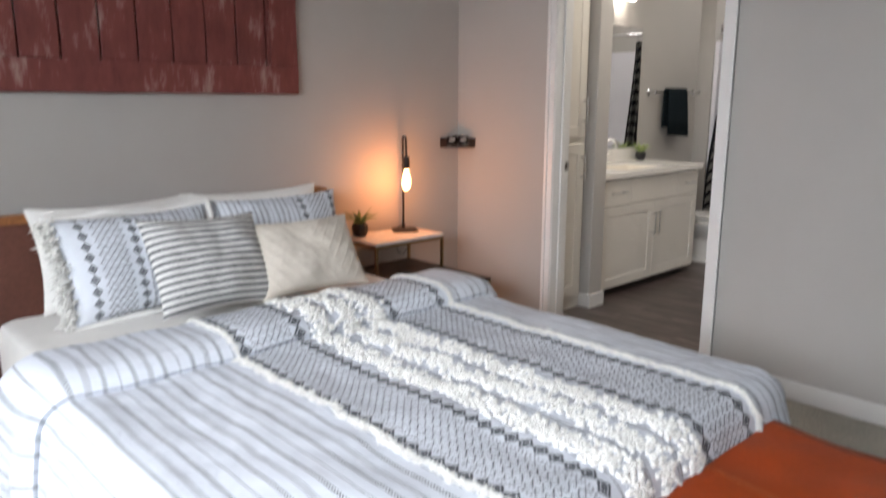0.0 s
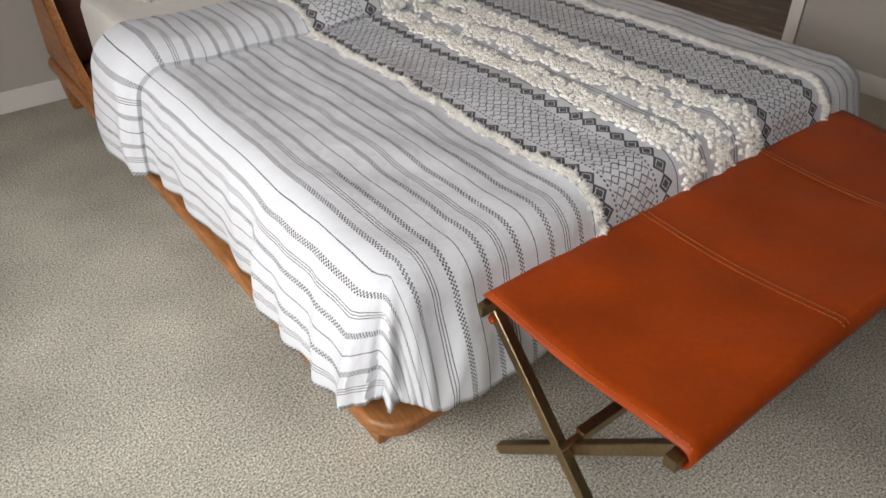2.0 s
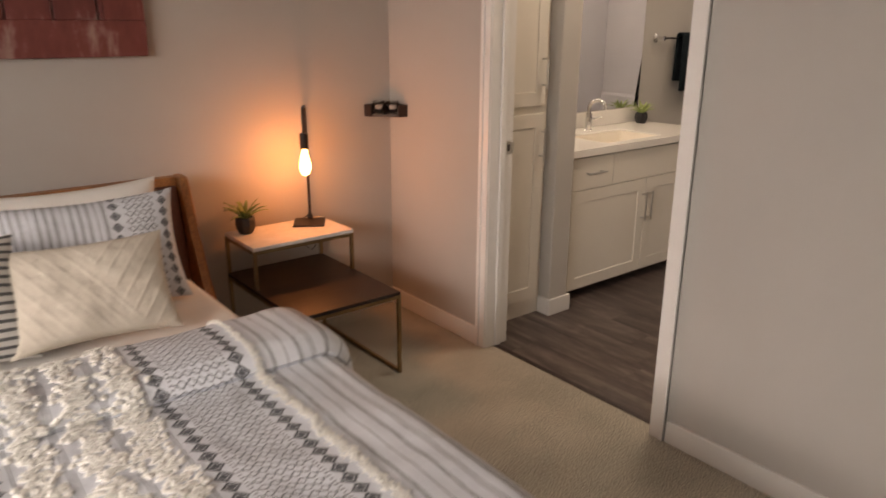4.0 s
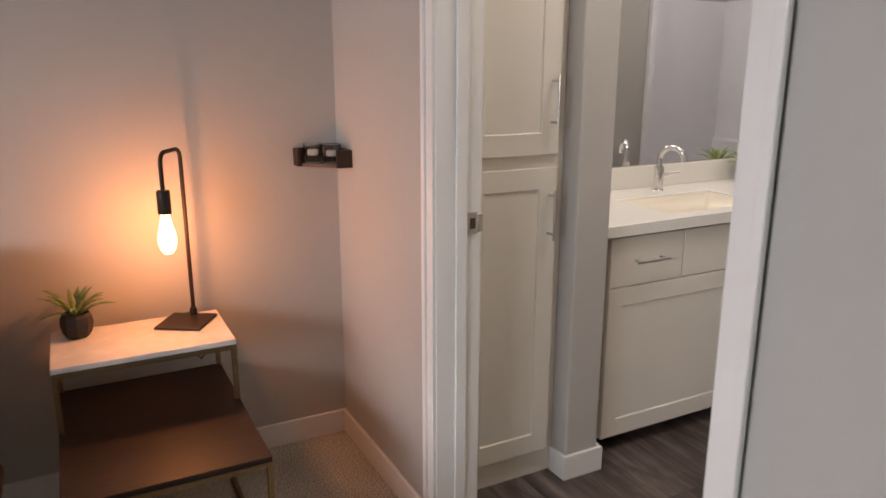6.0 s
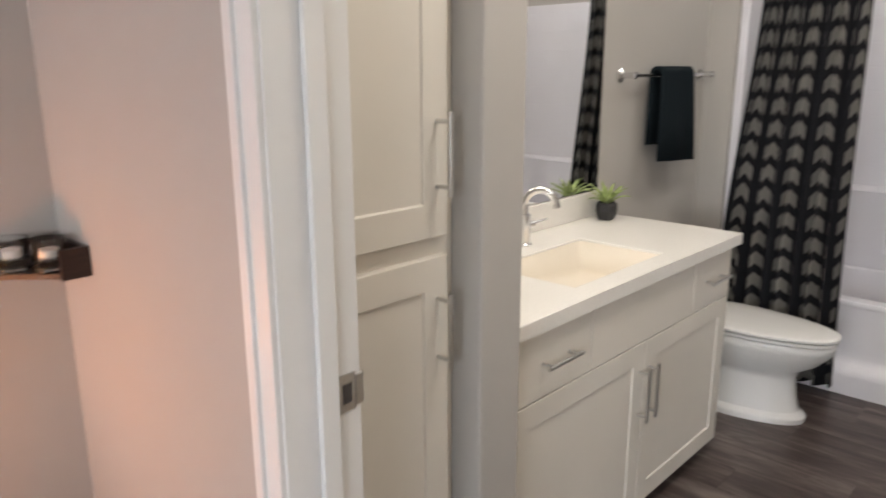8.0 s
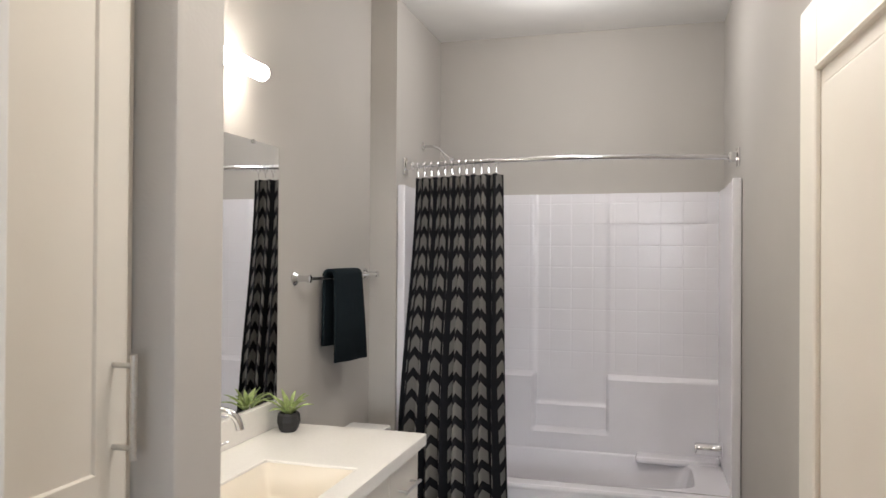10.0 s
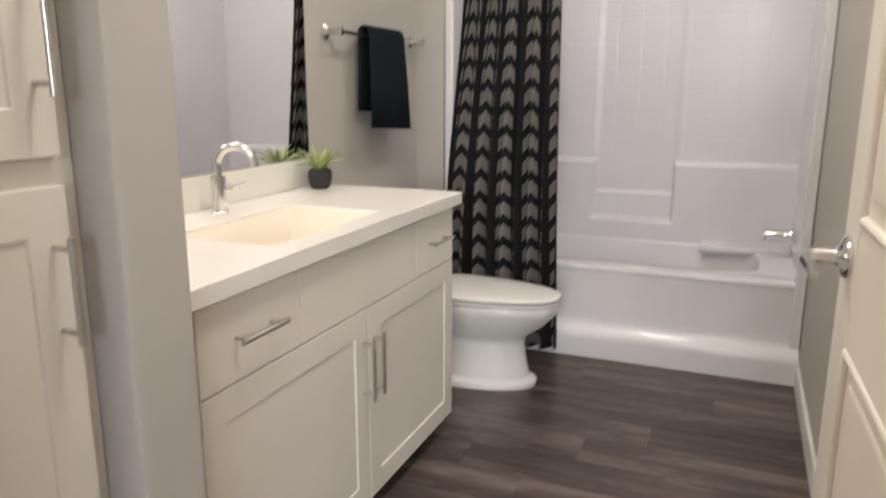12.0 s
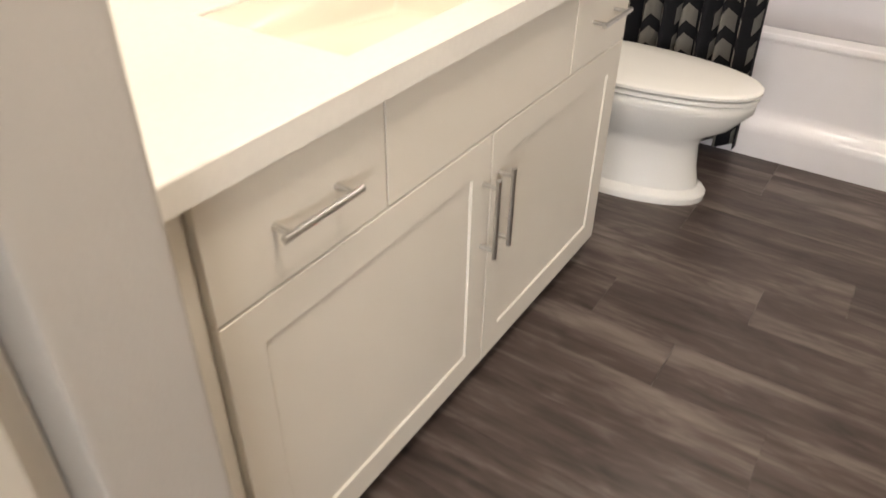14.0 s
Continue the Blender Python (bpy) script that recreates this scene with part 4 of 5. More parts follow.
def bathtub():
    x0, x1, y0, y1 = 7.345, BX - 0.002, BSY + 0.002, 4.253
    t = thing("bathtub", "glossy white fibreglass tub with a moulded wall surround", "bathtub", pose(7.73, 3.43, 0))
    off = Matrix.Translation((-7.73, -3.43, 0))

    def add(name, bm, label=""):
        bmesh.ops.transform(bm, matrix=off, verts=bm.verts)
        return part(name, bm, TILEWALL if name == "moulded_wall" else FIBREGLASS, t, label)

    top = 0.438
    # apron with a sunk field and a foot ledge
    face = [(x0 - 0.084, 0.0), (x0 - 0.079, 0.090), (x0 - 0.074, 0.112), (x0 - 0.060, 0.128), (x0 - 0.040, 0.140), (x0 - 0.026, 0.153), (x0 - 0.020, 0.172), (x0 - 0.018, 0.20), (x0 - 0.014, 0.30), (x0 - 0.012, 0.385), (x0 - 0.013, 0.412), (x0 + 0.03, 0.412)]
    bm = bmesh.new()
    sheet(bm, 24, len(face) - 1, lambda i, j: (face[j][0], y0 + 0.002 + (y1 - y0 - 0.004) * i / 24, face[j][1]))
    add("apron", bm)
    add("rim", boxes((x0 - 0.016, x0 + 0.075, y0, y1, 0.4005, top), bevel=0.014))
    bm = bmesh.new()
    a0, a1, b0, b1 = x0 + 0.075, x1 - 0.11, y0 + 0.16, y1 - 0.10

    def ring(inset, z):
        pts = []
        for k in range(40):
            a = 2 * math.pi * k / 40
            cx, cy = (a0 + a1) / 2, (b0 + b1) / 2
            c, s = math.cos(a), math.sin(a)
            ex = lambda q: math.copysign(abs(q) ** 0.45, q)
            pts.append(bm.verts.new((cx + ((a1 - a0) / 2 - inset) * ex(c), cy + ((b1 - b0) / 2 - inset * 1.5) * ex(s), z)))
        return pts

    rings = [ring(0, top), ring(0.012, top - 0.012), ring(0.04, top - 0.15), ring(0.07, 0.12), ring(0.12, 0.075)]
    for a, b in zip(rings, rings[1:]):
        for k in range(40):
            bm.faces.new((a[k], a[(k + 1) % 40], b[(k + 1) % 40], b[k]))
    bm.faces.new(rings[-1])
    # deck round the bowl
    edge = []
    for v in rings[0]:
        cx, cy = (a0 + a1) / 2, (b0 + b1) / 2
        dx, dy = v.co.x - cx, v.co.y - cy
        sx = ((x1 - cx) if dx > 0 else (cx - x0 - 0.07)) / max(abs(dx), 1e-6)
        sy = ((y1 - cy) if dy > 0 else (cy - y0)) / max(abs(dy), 1e-6)
        s = min(sx, sy)
        edge.append(bm.verts.new((cx + dx * s, cy + dy * s, top)))
    for k in range(40):
        bm.faces.new((rings[0][k], rings[0][(k + 1) % 40], edge[(k + 1) % 40], edge[k]))
    add("bowl", bm)
    # surround: back panel, two ends, corner columns, shelves and the soap ledge
    ST = 1.93
    add("end_panel", boxes((x0 + 0.01, x1 - 0.036, y1 - 0.03, y1, top, ST), (x0 - 0.03, x0 + 0.035, y1 - 0.042, y1, 0.0, ST), bevel=0.009))
    add("end_panel", boxes((x0 + 0.01, x1 - 0.036, y0, y0 + 0.03, top, ST), (x0 - 0.03, x0 + 0.035, y0, y0 + 0.042, 0.0, ST), bevel=0.009))
    # one moulded back wall: shelves at both sides, a soap ledge between them
    step = lambda e, v, w=0.018: min(1.0, max(0.0, (v - e) / w + 0.5)) ** 2 * (3 - 2 * min(1.0, max(0.0, (v - e) / w + 0.5)))

    def depth(y, z):
        north, south = step(3.645, y), 1 - step(3.22, y)
        mid = (1 - north) * (1 - south)
        low = 1 - step(0.866, z)
        taper = 0.35 + 0.65 * step(2.86, y, 0.22)
        d = 0.078 * low * (north + south * taper)
        d += mid * (0.078 * (1 - step(0.546, z)) + 0.020 * step(0.546, z) * (1 - step(0.69, z)))
        return 0.034 + d + 0.009 * (1 - low) * (north + south)

    bm = bmesh.new()
    NY2, NZ = 150, 140
    Yv, Zv = (lambda i: y0 + 0.03 + (y1 - y0 - 0.06) * i / NY2), (lambda j: top + (ST - top) * j / NZ)
    sheet(bm, NY2, NZ, lambda i, j: (x1 - depth(Yv(i), Zv(j)), Yv(i), Zv(j)))
    sheet(bm, NY2, 1, lambda i, j: (x1 - (depth(Yv(i), ST) if j == 0 else 0.0), Yv(i), ST))
    add("moulded_wall", bm)
    add("arm_rest", boxes((x1 - 0.22, x1 - 0.10, y0 + 0.031, 3.06, top - 0.02, 0.458), bevel=0.018))
    s = thing("tub_spout", "chrome tub spout on the end wall of the tub", "tub spout", pose(7.83, y0 + 0.032, 0.55))
    bm = lathe(bmesh.new(), [(0, 0), (0.040, 0), (0.042, 0.006), (0.034, 0.016), (0.031, 0.05), (0.031, 0.125), (0.026, 0.137), (0, 0.138)], 20)
    bmesh.ops.transform(bm, matrix=Matrix.Rotation(radians(-90), 4, "X"), verts=bm.verts)
    part("body", bm, CHROME, s)


def rod_and_curtain():
    ya, yb, z, xr = 4.213, BSY + 0.044, 2.038, 7.43
    bow = lambda y: xr - 0.15 * math.sin(math.pi * (y - yb) / (ya - yb))
    r = thing("shower_rod", "curved chrome shower curtain rod", "curtain rod", pose(xr, 3.43, z))
    ys = np.linspace(yb, ya, 30)
    part("rod", tube(bmesh.new(), [(bow(y) - xr, y - 3.43, 0) for y in ys], 0.0125, 14), CHROME, r)
    for y, d in ((4.2545, -1), (BSY + 0.0005, 1)):
        b = boxes((-0.032, 0.032, min(0, d * 0.012), max(0, d * 0.012), -0.045, 0.045), bevel=0.005)
        box(b, -0.02, 0.02, min(d * 0.0125, d * 0.05), max(d * 0.0125, d * 0.05), -0.022, 0.022, 0.006)
        bmesh.ops.translate(b, verts=b.verts, vec=(0, y - 3.43, 0))
        part("flange", b, CHROME, r)
    n = 12
    c = thing("shower_curtain", "black shower curtain with grey arrow pattern, drawn aside", "shower curtain", pose(7.3, 3.95, 0.03))
    top_z, bot_z = 1.975, 0.035
    NU, NV = 168, 48

    def at(i, j):
        t, h = i / NU, j / NV
        z = top_z + (bot_z - top_z) * h
        yt = 4.185 + (3.700 - 4.185) * t
        yb2 = 4.235 + (3.635 - 4.235) * t
        e = h ** 1.3
        y = yt + (yb2 - yt) * e
        depth = 0.020 + 0.018 * h
        ph = t * math.pi * 2 * 8.5
        x = bow(y) + 0.004 + depth * math.sin(ph + 0.5 * math.sin(h * 3 + t * 5)) + 0.012 * math.sin(t * 7 + h * 2.2)
        y += 0.010 * math.cos(ph * 1.0 + h * 2) * (0.4 + h)
        g = min(1.0, h / 0.72)
        g = g * g * (3 - 2 * g)
        x += (7.214 - bow(y)) * g
        if h < 0.02:
            z -= 0.006 * abs(math.sin(ph / 2))
        return (x - 7.3, y - 3.95, z - 0.03)

    bm = bmesh.new()
    sheet(bm, NU, NV, at, lambda i, j: (i / NU * 0.96, (1 - j / NV) * 1.94))
    thicken(part("cloth", bm, CURTAIN, c), 0.002)
    for k in range(n):
        t = (k + 0.3) / n
        y = 4.185 + (3.700 - 4.185) * t
        xb = bow(y)
        pts = [(xb - 7.3 + 0.021 * math.cos(a), y - 3.95, z - 0.03 - 0.008 + 0.023 * math.sin(a)) for a in np.linspace(0, 2 * math.pi, 15)]
        bm = tube(bmesh.new(), pts, 0.002, 6)
        tube(bm, [(xb - 7.3, y - 3.95, z - 0.06), (xb - 7.3 + 0.002, y - 3.95, z - 0.088)], 0.002, 6)
        part("curtain_ring", bm, CHROME, c)
    s = thing("wall_shower", "chrome shower head on a bent arm", "shower", pose(7.76, 4.2545, 2.19))
    part("arm", tube(bmesh.new(), [(0, 0, 0), (0, -0.05, 0.002), (0, -0.10, -0.015), (0, -0.135, -0.055)], 0.008, 12), CHROME, s)
    b = lathe(bmesh.new(), [(0, 0), (0.026, 0), (0.027, 0.004), (0.012, 0.01), (0, 0.01)], 20)
    bmesh.ops.transform(b, matrix=Matrix.Rotation(radians(90), 4, "X"), verts=b.verts)
    part("flange", b, CHROME, s)
    b = lathe(bmesh.new(), [(0, 0.03), (0.012, 0.03), (0.014, 0.015), (0.02, -0.005), (0.034, -0.025), (0.036, -0.034), (0.03, -0.038), (0, -0.036)], 22)
    bmesh.ops.transform(b, matrix=Matrix.Translation((0, -0.145, -0.068)) @ Matrix.Rotation(radians(-38), 4, "X"), verts=b.verts)
    part("head", b, CHROME, s)


vanity()
countertop()
faucet()
agave("potted_agave", pose(6.245, 4.305, 0.8985, 0, 0, 20), "small green agave in a black pot on the vanity top", 1.12, 3, material("bright_agave_leaf", (0.30, 0.37, 0.13), 0.5, grain=0.2, grain_scale=40, stain=0.25, stain_scale=20))
linen_cupboard()
wall_mirror()
vanity_light()
towel_bar()
hand_towel()
toilet()
bathtub()
rod_and_curtain()

# ---- bedroom things ----
MX0, MX1 = 1.358, 2.955           # the quilt's flat top, across
FOOT, FOLD, TOPZ = 1.835, 3.03, 0.583


def fall(o, flare, r=0.085):
    """How far cloth stands out and hangs down after o metres past an edge."""
    if o <= 0:
        return 0.0, 0.0
    q = r * math.pi / 2
    if o < q:
        return r * math.sin(o / r), r * (1 - math.cos(o / r))
    return r + flare * (o - q), r + (o - q) * math.sqrt(1 - flare * flare)


def drape(u, v, lift=0.0, foot=True):
    ox = max(MX0 - u, u - MX1, 0.0)
    oy = max(FOOT - v, 0.0) if foot else 0.0
    sx = -1 if u < MX0 else 1
    x, y, z = min(max(u, MX0), MX1), (max(v, FOOT) if foot else v), TOPZ + lift
    puff = noise.noise(Vector((u * 7, v * 7, 1.7))) * 0.009 + noise.noise(Vector((u * 19, v * 15, 5.7))) * 0.004 + noise.noise(Vector((u * 2.2, v * 2.2, 4))) * 0.012
    if ox <= 0 and oy <= 0:
        return Vector((x, y, z + puff))
    both = min(ox, oy) / max(ox, oy, 1e-6)
    o = (ox ** 3 + oy ** 3) ** (1 / 3) * (1 - 0.26 * both)
    h = math.hypot(ox, oy)
    nx, ny = ox / h, oy / h
    out, down = fall(o, (0.075 * nx + 0.24 * ny) * (1 - 0.7 * both))
    theta = math.atan2(oy, ox)
    hang = min(1.0, down / 0.3)
    turn = ny * ny * (3 - 2 * ny * ny) if ny * ny < 1 else 1.0

    def ripple(w):
        return 0.020 * noise.noise(Vector((w * 4.2, 3.3, 0))) + 0.016 * noise.noise(Vector((w * 11, 1.3, down * 3))) + 0.006 * math.sin(w * 40)

    wave = ripple(v) * (1 - turn) + ripple(u) * turn + 0.02 * math.sin(min(1, down / 0.33) * math.pi)
    out += hang * wave * (1 - 0.5 * both) + both * hang * (0.022 * math.sin(theta * 9 + 0.4) + 0.012 * math.sin(theta * 17 + down * 4))
    # the cloth bunches in a full pocket towards the foot corner on the window side
    if sx < 0 and turn < 1:
        k = min(1.0, max(0.0, (FOOT + 0.46 - v) / 0.07))
        out += (hang * 0.042 * k * k * (3 - 2 * k) + 0.004 * hang * k * math.sin(v * 52 + 6 * down)) * (1 - turn)
    w = v * (1 - turn) + u * turn
    # small creases running down the hanging cloth
    crease = 1 - abs(noise.noise(Vector((w * 9 + down * 2.5, down * 2.2, 6.1)))) * 3
    out += 0.010 * hang * max(0.0, crease)
    down += 0.012 * hang * noise.noise(Vector((u * 5, v * 5, 9)))
    return Vector((x + sx * nx * out, y - ny * out, z - min(down, 0.345 - 0.035 * both + 0.012 * math.sin(u * 9 + v * 11)) + puff * (1 - hang)))


def bed():
    b = thing("platform_bed", "walnut platform bed with a brown leather headboard", "bed", pose(BED_X, 3.1, 0))
    off = Matrix.Translation((-BED_X, -3.1, 0))

    def add(name, bm, mat, label="", parent=None):
        bmesh.ops.transform(bm, matrix=off, verts=bm.verts)
        return part(name, bm, mat, parent or b, label)

    # platform with rounded corners, thinner at its edge
    x0, x1, y0, y1 = 1.238, 3.062, 1.735, 4.40
    bm = bmesh.new()

    def outline(inset, z):
        pts, r = [], 0.085
        for cx, cy, a0 in ((x0 + r, y0 + r, 180), (x1 - r, y0 + r, 270), (x1 - r, y1 - r, 0), (x0 + r, y1 - r, 90)):
            for k in range(9):
                a = radians(a0 + k * 11.25)
                pts.append(bm.verts.new((cx + (r - inset) * math.cos(a), cy + (r - inset) * math.sin(a), z)))
        return pts

    rings = [outline(0.05, 0.172), outline(0.012, 0.192), outline(0.0, 0.204), outline(0.0, 0.222), outline(0.006, 0.231), outline(0.016, 0.235)]
    for p, q in zip(rings, rings[1:]):
        for k in range(36):
            bm.faces.new((p[k], p[(k + 1) % 36], q[(k + 1) % 36], q[k]))
    bm.faces.new(list(reversed(rings[0])))
    bm.faces.new(rings[-1])
    add("platform", bm, WOOD)
    for x, y in ((1.345, 1.90), (2.955, 1.90), (1.30, 4.33), (3.0, 4.33), (2.15, 3.0)):
        s = 1 if y < 4 else 0.9
        bm = bmesh.new()
        box(bm, -0.042 * s, 0.042 * s, -0.042 * s, 0.042 * s, 0.0, 0.1725, 0.006, 2)
        for v in bm.verts:
            t = v.co.z / 0.1725
            v.co.x *= 0.62 + 0.38 * t
            v.co.y *= 0.62 + 0.38 * t
            v.co.y += (1 - t) * (0.02 if y < 2 else -0.01)
        bmesh.ops.translate(bm, verts=bm.verts, vec=(x, y, 0))
        add("leg", bm, WOOD)
    # side wings of the headboard
    prof = [(3.72, 0.2355), (3.86, 0.262), (4.00, 0.36), (4.10, 0.50), (4.185, 0.72), (4.245, 0.915), (4.262, 0.928), (4.335, 0.930), (4.345, 0.92), (4.36, 0.60), (4.395, 0.30), (4.395, 0.2355)]
    for xa, xb in ((1.262, 1.30), (3.0, 3.038)):
        bm = bmesh.new()
        a = [bm.verts.new((xa, y, z)) for y, z in prof]
        c = [bm.verts.new((xb, y, z)) for y, z in prof]
        bm.faces.new(a), bm.faces.new(list(reversed(c)))
        for k in range(len(prof)):
            bm.faces.new((a[k], a[(k + 1) % len(prof)], c[(k + 1) % len(prof)], c[k]))
        bmesh.ops.bevel(bm, geom=[e for e in bm.edges if abs(e.verts[0].co.x - e.verts[1].co.x) < 1e-5], offset=0.007, segments=2, profile=0.5, affect="EDGES")
        add("side_wing", bm, WOOD)
    add("top_rail", boxes((1.3005, 2.9995, 4.285, 4.335, 0.885, 0.928), bevel=0.008), WOOD)
    bm = bmesh.new()
    box(bm, 1.301, 2.999, -0.055, 0.0, 0.0, 0.66, 0.018, 3)
    bmesh.ops.transform(bm, matrix=pose(0, 4.205, 0.237, -11), verts=bm.verts)
    add("headboard_cushion", bm, LEATHER, "smooth brown leather cushion")

    m = thing("mattress", "white-sheeted mattress on the platform bed", "mattress", pose(BED_X, 3.0, 0.236))
    bm = boxes((1.372, 2.938, 1.89, 4.075, 0.236, 0.566), bevel=0.055)
    bmesh.ops.transform(bm, matrix=Matrix.Translation((-BED_X, -3.0, -0.236)), verts=bm.verts)
    part("sheet", bm, SHEET, m)


def quilt():
    q = thing("quilt", "white and black woven quilt with tufted bands, turned down", "quilt", pose(BED_X, 2.4, TOPZ))
    off = Vector((BED_X, 2.4, TOPZ))
    u0, u1, v0 = MX0 - 0.355, MX1 + 0.355, FOOT - 0.365
    NU, NV = 170, 110
    bm = bmesh.new()
    U = lambda i: u0 + (u1 - u0) * i / NU
    V = lambda j: v0 + (FOLD + 0.06 - v0) * j / NV
    sheet(bm, NU, NV, lambda i, j: drape(U(i), V(j)) - off, lambda i, j: (U(i), V(j)))
    thicken(part("cover", bm, QUILT, q), 0.014)
    # the turned-down edge: a soft roll over the top
    prof = [(FOLD + 0.04, -0.012), (FOLD - 0.014, -0.006), (FOLD - 0.026, 0.014), (FOLD - 0.004, 0.040), (FOLD + 0.03, 0.056), (FOLD + 0.09, 0.062), (FOLD + 0.2, 0.060), (FOLD + 0.28, 0.050), (FOLD + 0.335, 0.026), (FOLD + 0.352, 0.0), (FOLD + 0.345, -0.018)]
    ls = [0.0]
    for a, b in zip(prof, prof[1:]):
        ls.append(ls[-1] + math.dist(a, b))

    def roll(u, k):
        y, dz = prof[k]
        p = drape(u, y, 0.0, foot=False)
        ox = max(MX0 - u, u - MX1, 0)
        n = (drape(u + 0.03, y, 0.0, foot=False) - drape(u - 0.03, y, 0.0, foot=False)).cross(Vector((0, 1, 0)))
        n = Vector((n.x, 0, max(n.z, 0.0))).normalized() if n.length > 1e-5 else Vector((0, 0, 1))
        wob = 0.010 * noise.noise(Vector((u * 5, k * 0.3, 2)))
        return p + n * (dz * (1.15 - min(1.0, ox / 0.15) * 0.1)) + Vector((0, wob + 0.012 * math.sin(u * 6), 0))

    bm = bmesh.new()
    K = len(prof) - 1
    W0, W1 = MX0 - 0.36, MX1 + 0.36
    UU = lambda i: W0 + (W1 - W0) * i / NU
    sheet(bm, NU, K * 3, lambda i, j: (roll(UU(i), j // 3).lerp(roll(UU(i), min(j // 3 + 1, K)), (j % 3) / 3)) - off,
          lambda i, j: (UU(i), 3.02 + ls[j // 3] + (ls[min(j // 3 + 1, K)] - ls[j // 3]) * (j % 3) / 3))
    thicken(part("turned_edge", bm, QUILT, q), 0.012)
    rng = random.Random(11)
    roots = []
    for r, u in enumerate(TUFTS):
        v = FOOT - 0.25 + 0.02 * r
        while v < FOLD - 0.02:
            bunch = u + rng.uniform(-0.012, 0.012)
            for k in range(rng.randint(20, 30)):
                uu, vv = bunch + max(-0.045, min(0.045, rng.gauss(0, 0.024))), v + rng.gauss(0, 0.014)
                roots.append((drape(uu, min(vv, FOLD - 0.01)) - off, (0, -0.9, 0.35) if vv < FOOT - 0.05 else (0, 0, 1)))
            v += rng.uniform(0.036, 0.048)
        for k in range(200):
            t = rng.uniform(1.6, 8.5)
            x = u + rng.gauss(0, 0.024)
            p = roll(x, int(t)).lerp(roll(x, int(t) + 1), t % 1)
            roots.append((p + Vector((0, 0, 0.002)) - off, (0, 0, 1) if t > 3 else (0, -0.8, 0.5)))
    lumps("tufting", roots, 0.0082, WOOL, q, "thick white wool tufts in bunched rows")
    strands("tuft_fuzz", roots, 0.013, 0.0008, 12, 1.0, WOOL, q, "loose white wool ends")
    roots = []
    for u in FRINGES:
        v = FOOT - 0.30
        while v < FOLD:
            p = drape(u + rng.gauss(0, 0.006), v)
            roots.append((p - off, (0, -0.9, 0.3) if v < FOOT - 0.05 else (0, 0, 1)))
            v += 0.006
        for k in range(60):
            t = rng.uniform(1.4, 8.8)
            p = roll(u, int(t)).lerp(roll(u, int(t) + 1), t % 1)
            roots.append((p - off, (0, 0, 1) if t > 3 else (0, -0.8, 0.5)))
    strands("fringe", roots, 0.016, 0.0009, 28, 1.2, WOOL, q, "frayed white fringe lines")


def pillow(name, label, m, w, h, d, mat, group="", pleats=False, n=44, seed=0):
    """A stuffed cushion standing on its lower edge: x across, z up."""
    p = thing(name, label, "pillow", m, group)
    bm = bmesh.new()

    def side(sgn):
        def at(i, j):
            a, c = 2 * i / n - 1, 2 * j / n - 1
            edge = (1 - abs(a) ** 2.6) * (1 - abs(c) ** 2.6)
            t = d / 2 * max(edge, 0) ** 0.55
            pinch = 1 - 0.075 * (1 - abs(c) ** 2) * abs(a) ** 3
            pinch2 = 1 - 0.10 * (1 - abs(a) ** 2) * abs(c) ** 3
            t += (0.011 * noise.noise(Vector((a * 3 + seed, c * 3, sgn))) + 0.0025 * noise.noise(Vector((a * 9 + seed, c * 6, sgn)))) * edge
            t += 0.012 * edge * math.sin(a * 4 + seed) * c
            if pleats and sgn < 0:
                k = ((a * w / 2) * (1 if a * w / 2 + c * h / 4 < 0.06 else -1) + c * h / 2 * 0.75) / 0.052
                t += 0.0035 * (1 - min(1, abs((k % 1) - 0.5) * 9)) * (edge > 0.05)
            return (a * w / 2 * pinch, sgn * t, h / 2 + c * h / 2 * pinch2)
        return at

    for sgn in (-1, 1):
        sheet(bm, n, n, side(sgn), lambda i, j: (w * (i / n - 0.5), h * (j / n)))
    bmesh.ops.remove_doubles(bm, verts=bm.verts, dist=0.0004)
    part("cover", bm, mat, p)
    return p


def border(p, w, h, reach):
    """A flat, slightly waved flange sewn round a sham."""
    bm = bmesh.new()
    n = 96

    def at(i, j):
        t = 4 * (i % n) / n
        k, f = int(t), 2 * (t % 1) - 1
        a, c = ((f, -1), (1, f), (-f, 1), (-1, -f))[k]
        inner = 0.975 - 0.05 * (1 - f * f)
        x, z = a * w / 2 * (inner if k in (1, 3) else 0.97), c * h / 2 * (inner if k in (0, 2) else 0.97)
        g = reach + 0.012
        x += (g * j / 2) * max(-1, min(1, a * 1.4 if k in (0, 2) and abs(a) > 0.9 else a if k in (1, 3) else 0))
        z += (g * j / 2) * max(-1, min(1, c * 1.4 if k in (1, 3) and abs(c) > 0.9 else c if k in (0, 2) else 0))
        return (x, 0.007 * j * math.sin(t * 9) + 0.003 * j * math.sin(t * 23), max(h / 2 + z, -0.004))

    sheet(bm, n, 2, at, closed=True)
    thicken(part("flange", bm, SHEET, p, "plain white sewn flange"), 0.004, 0)


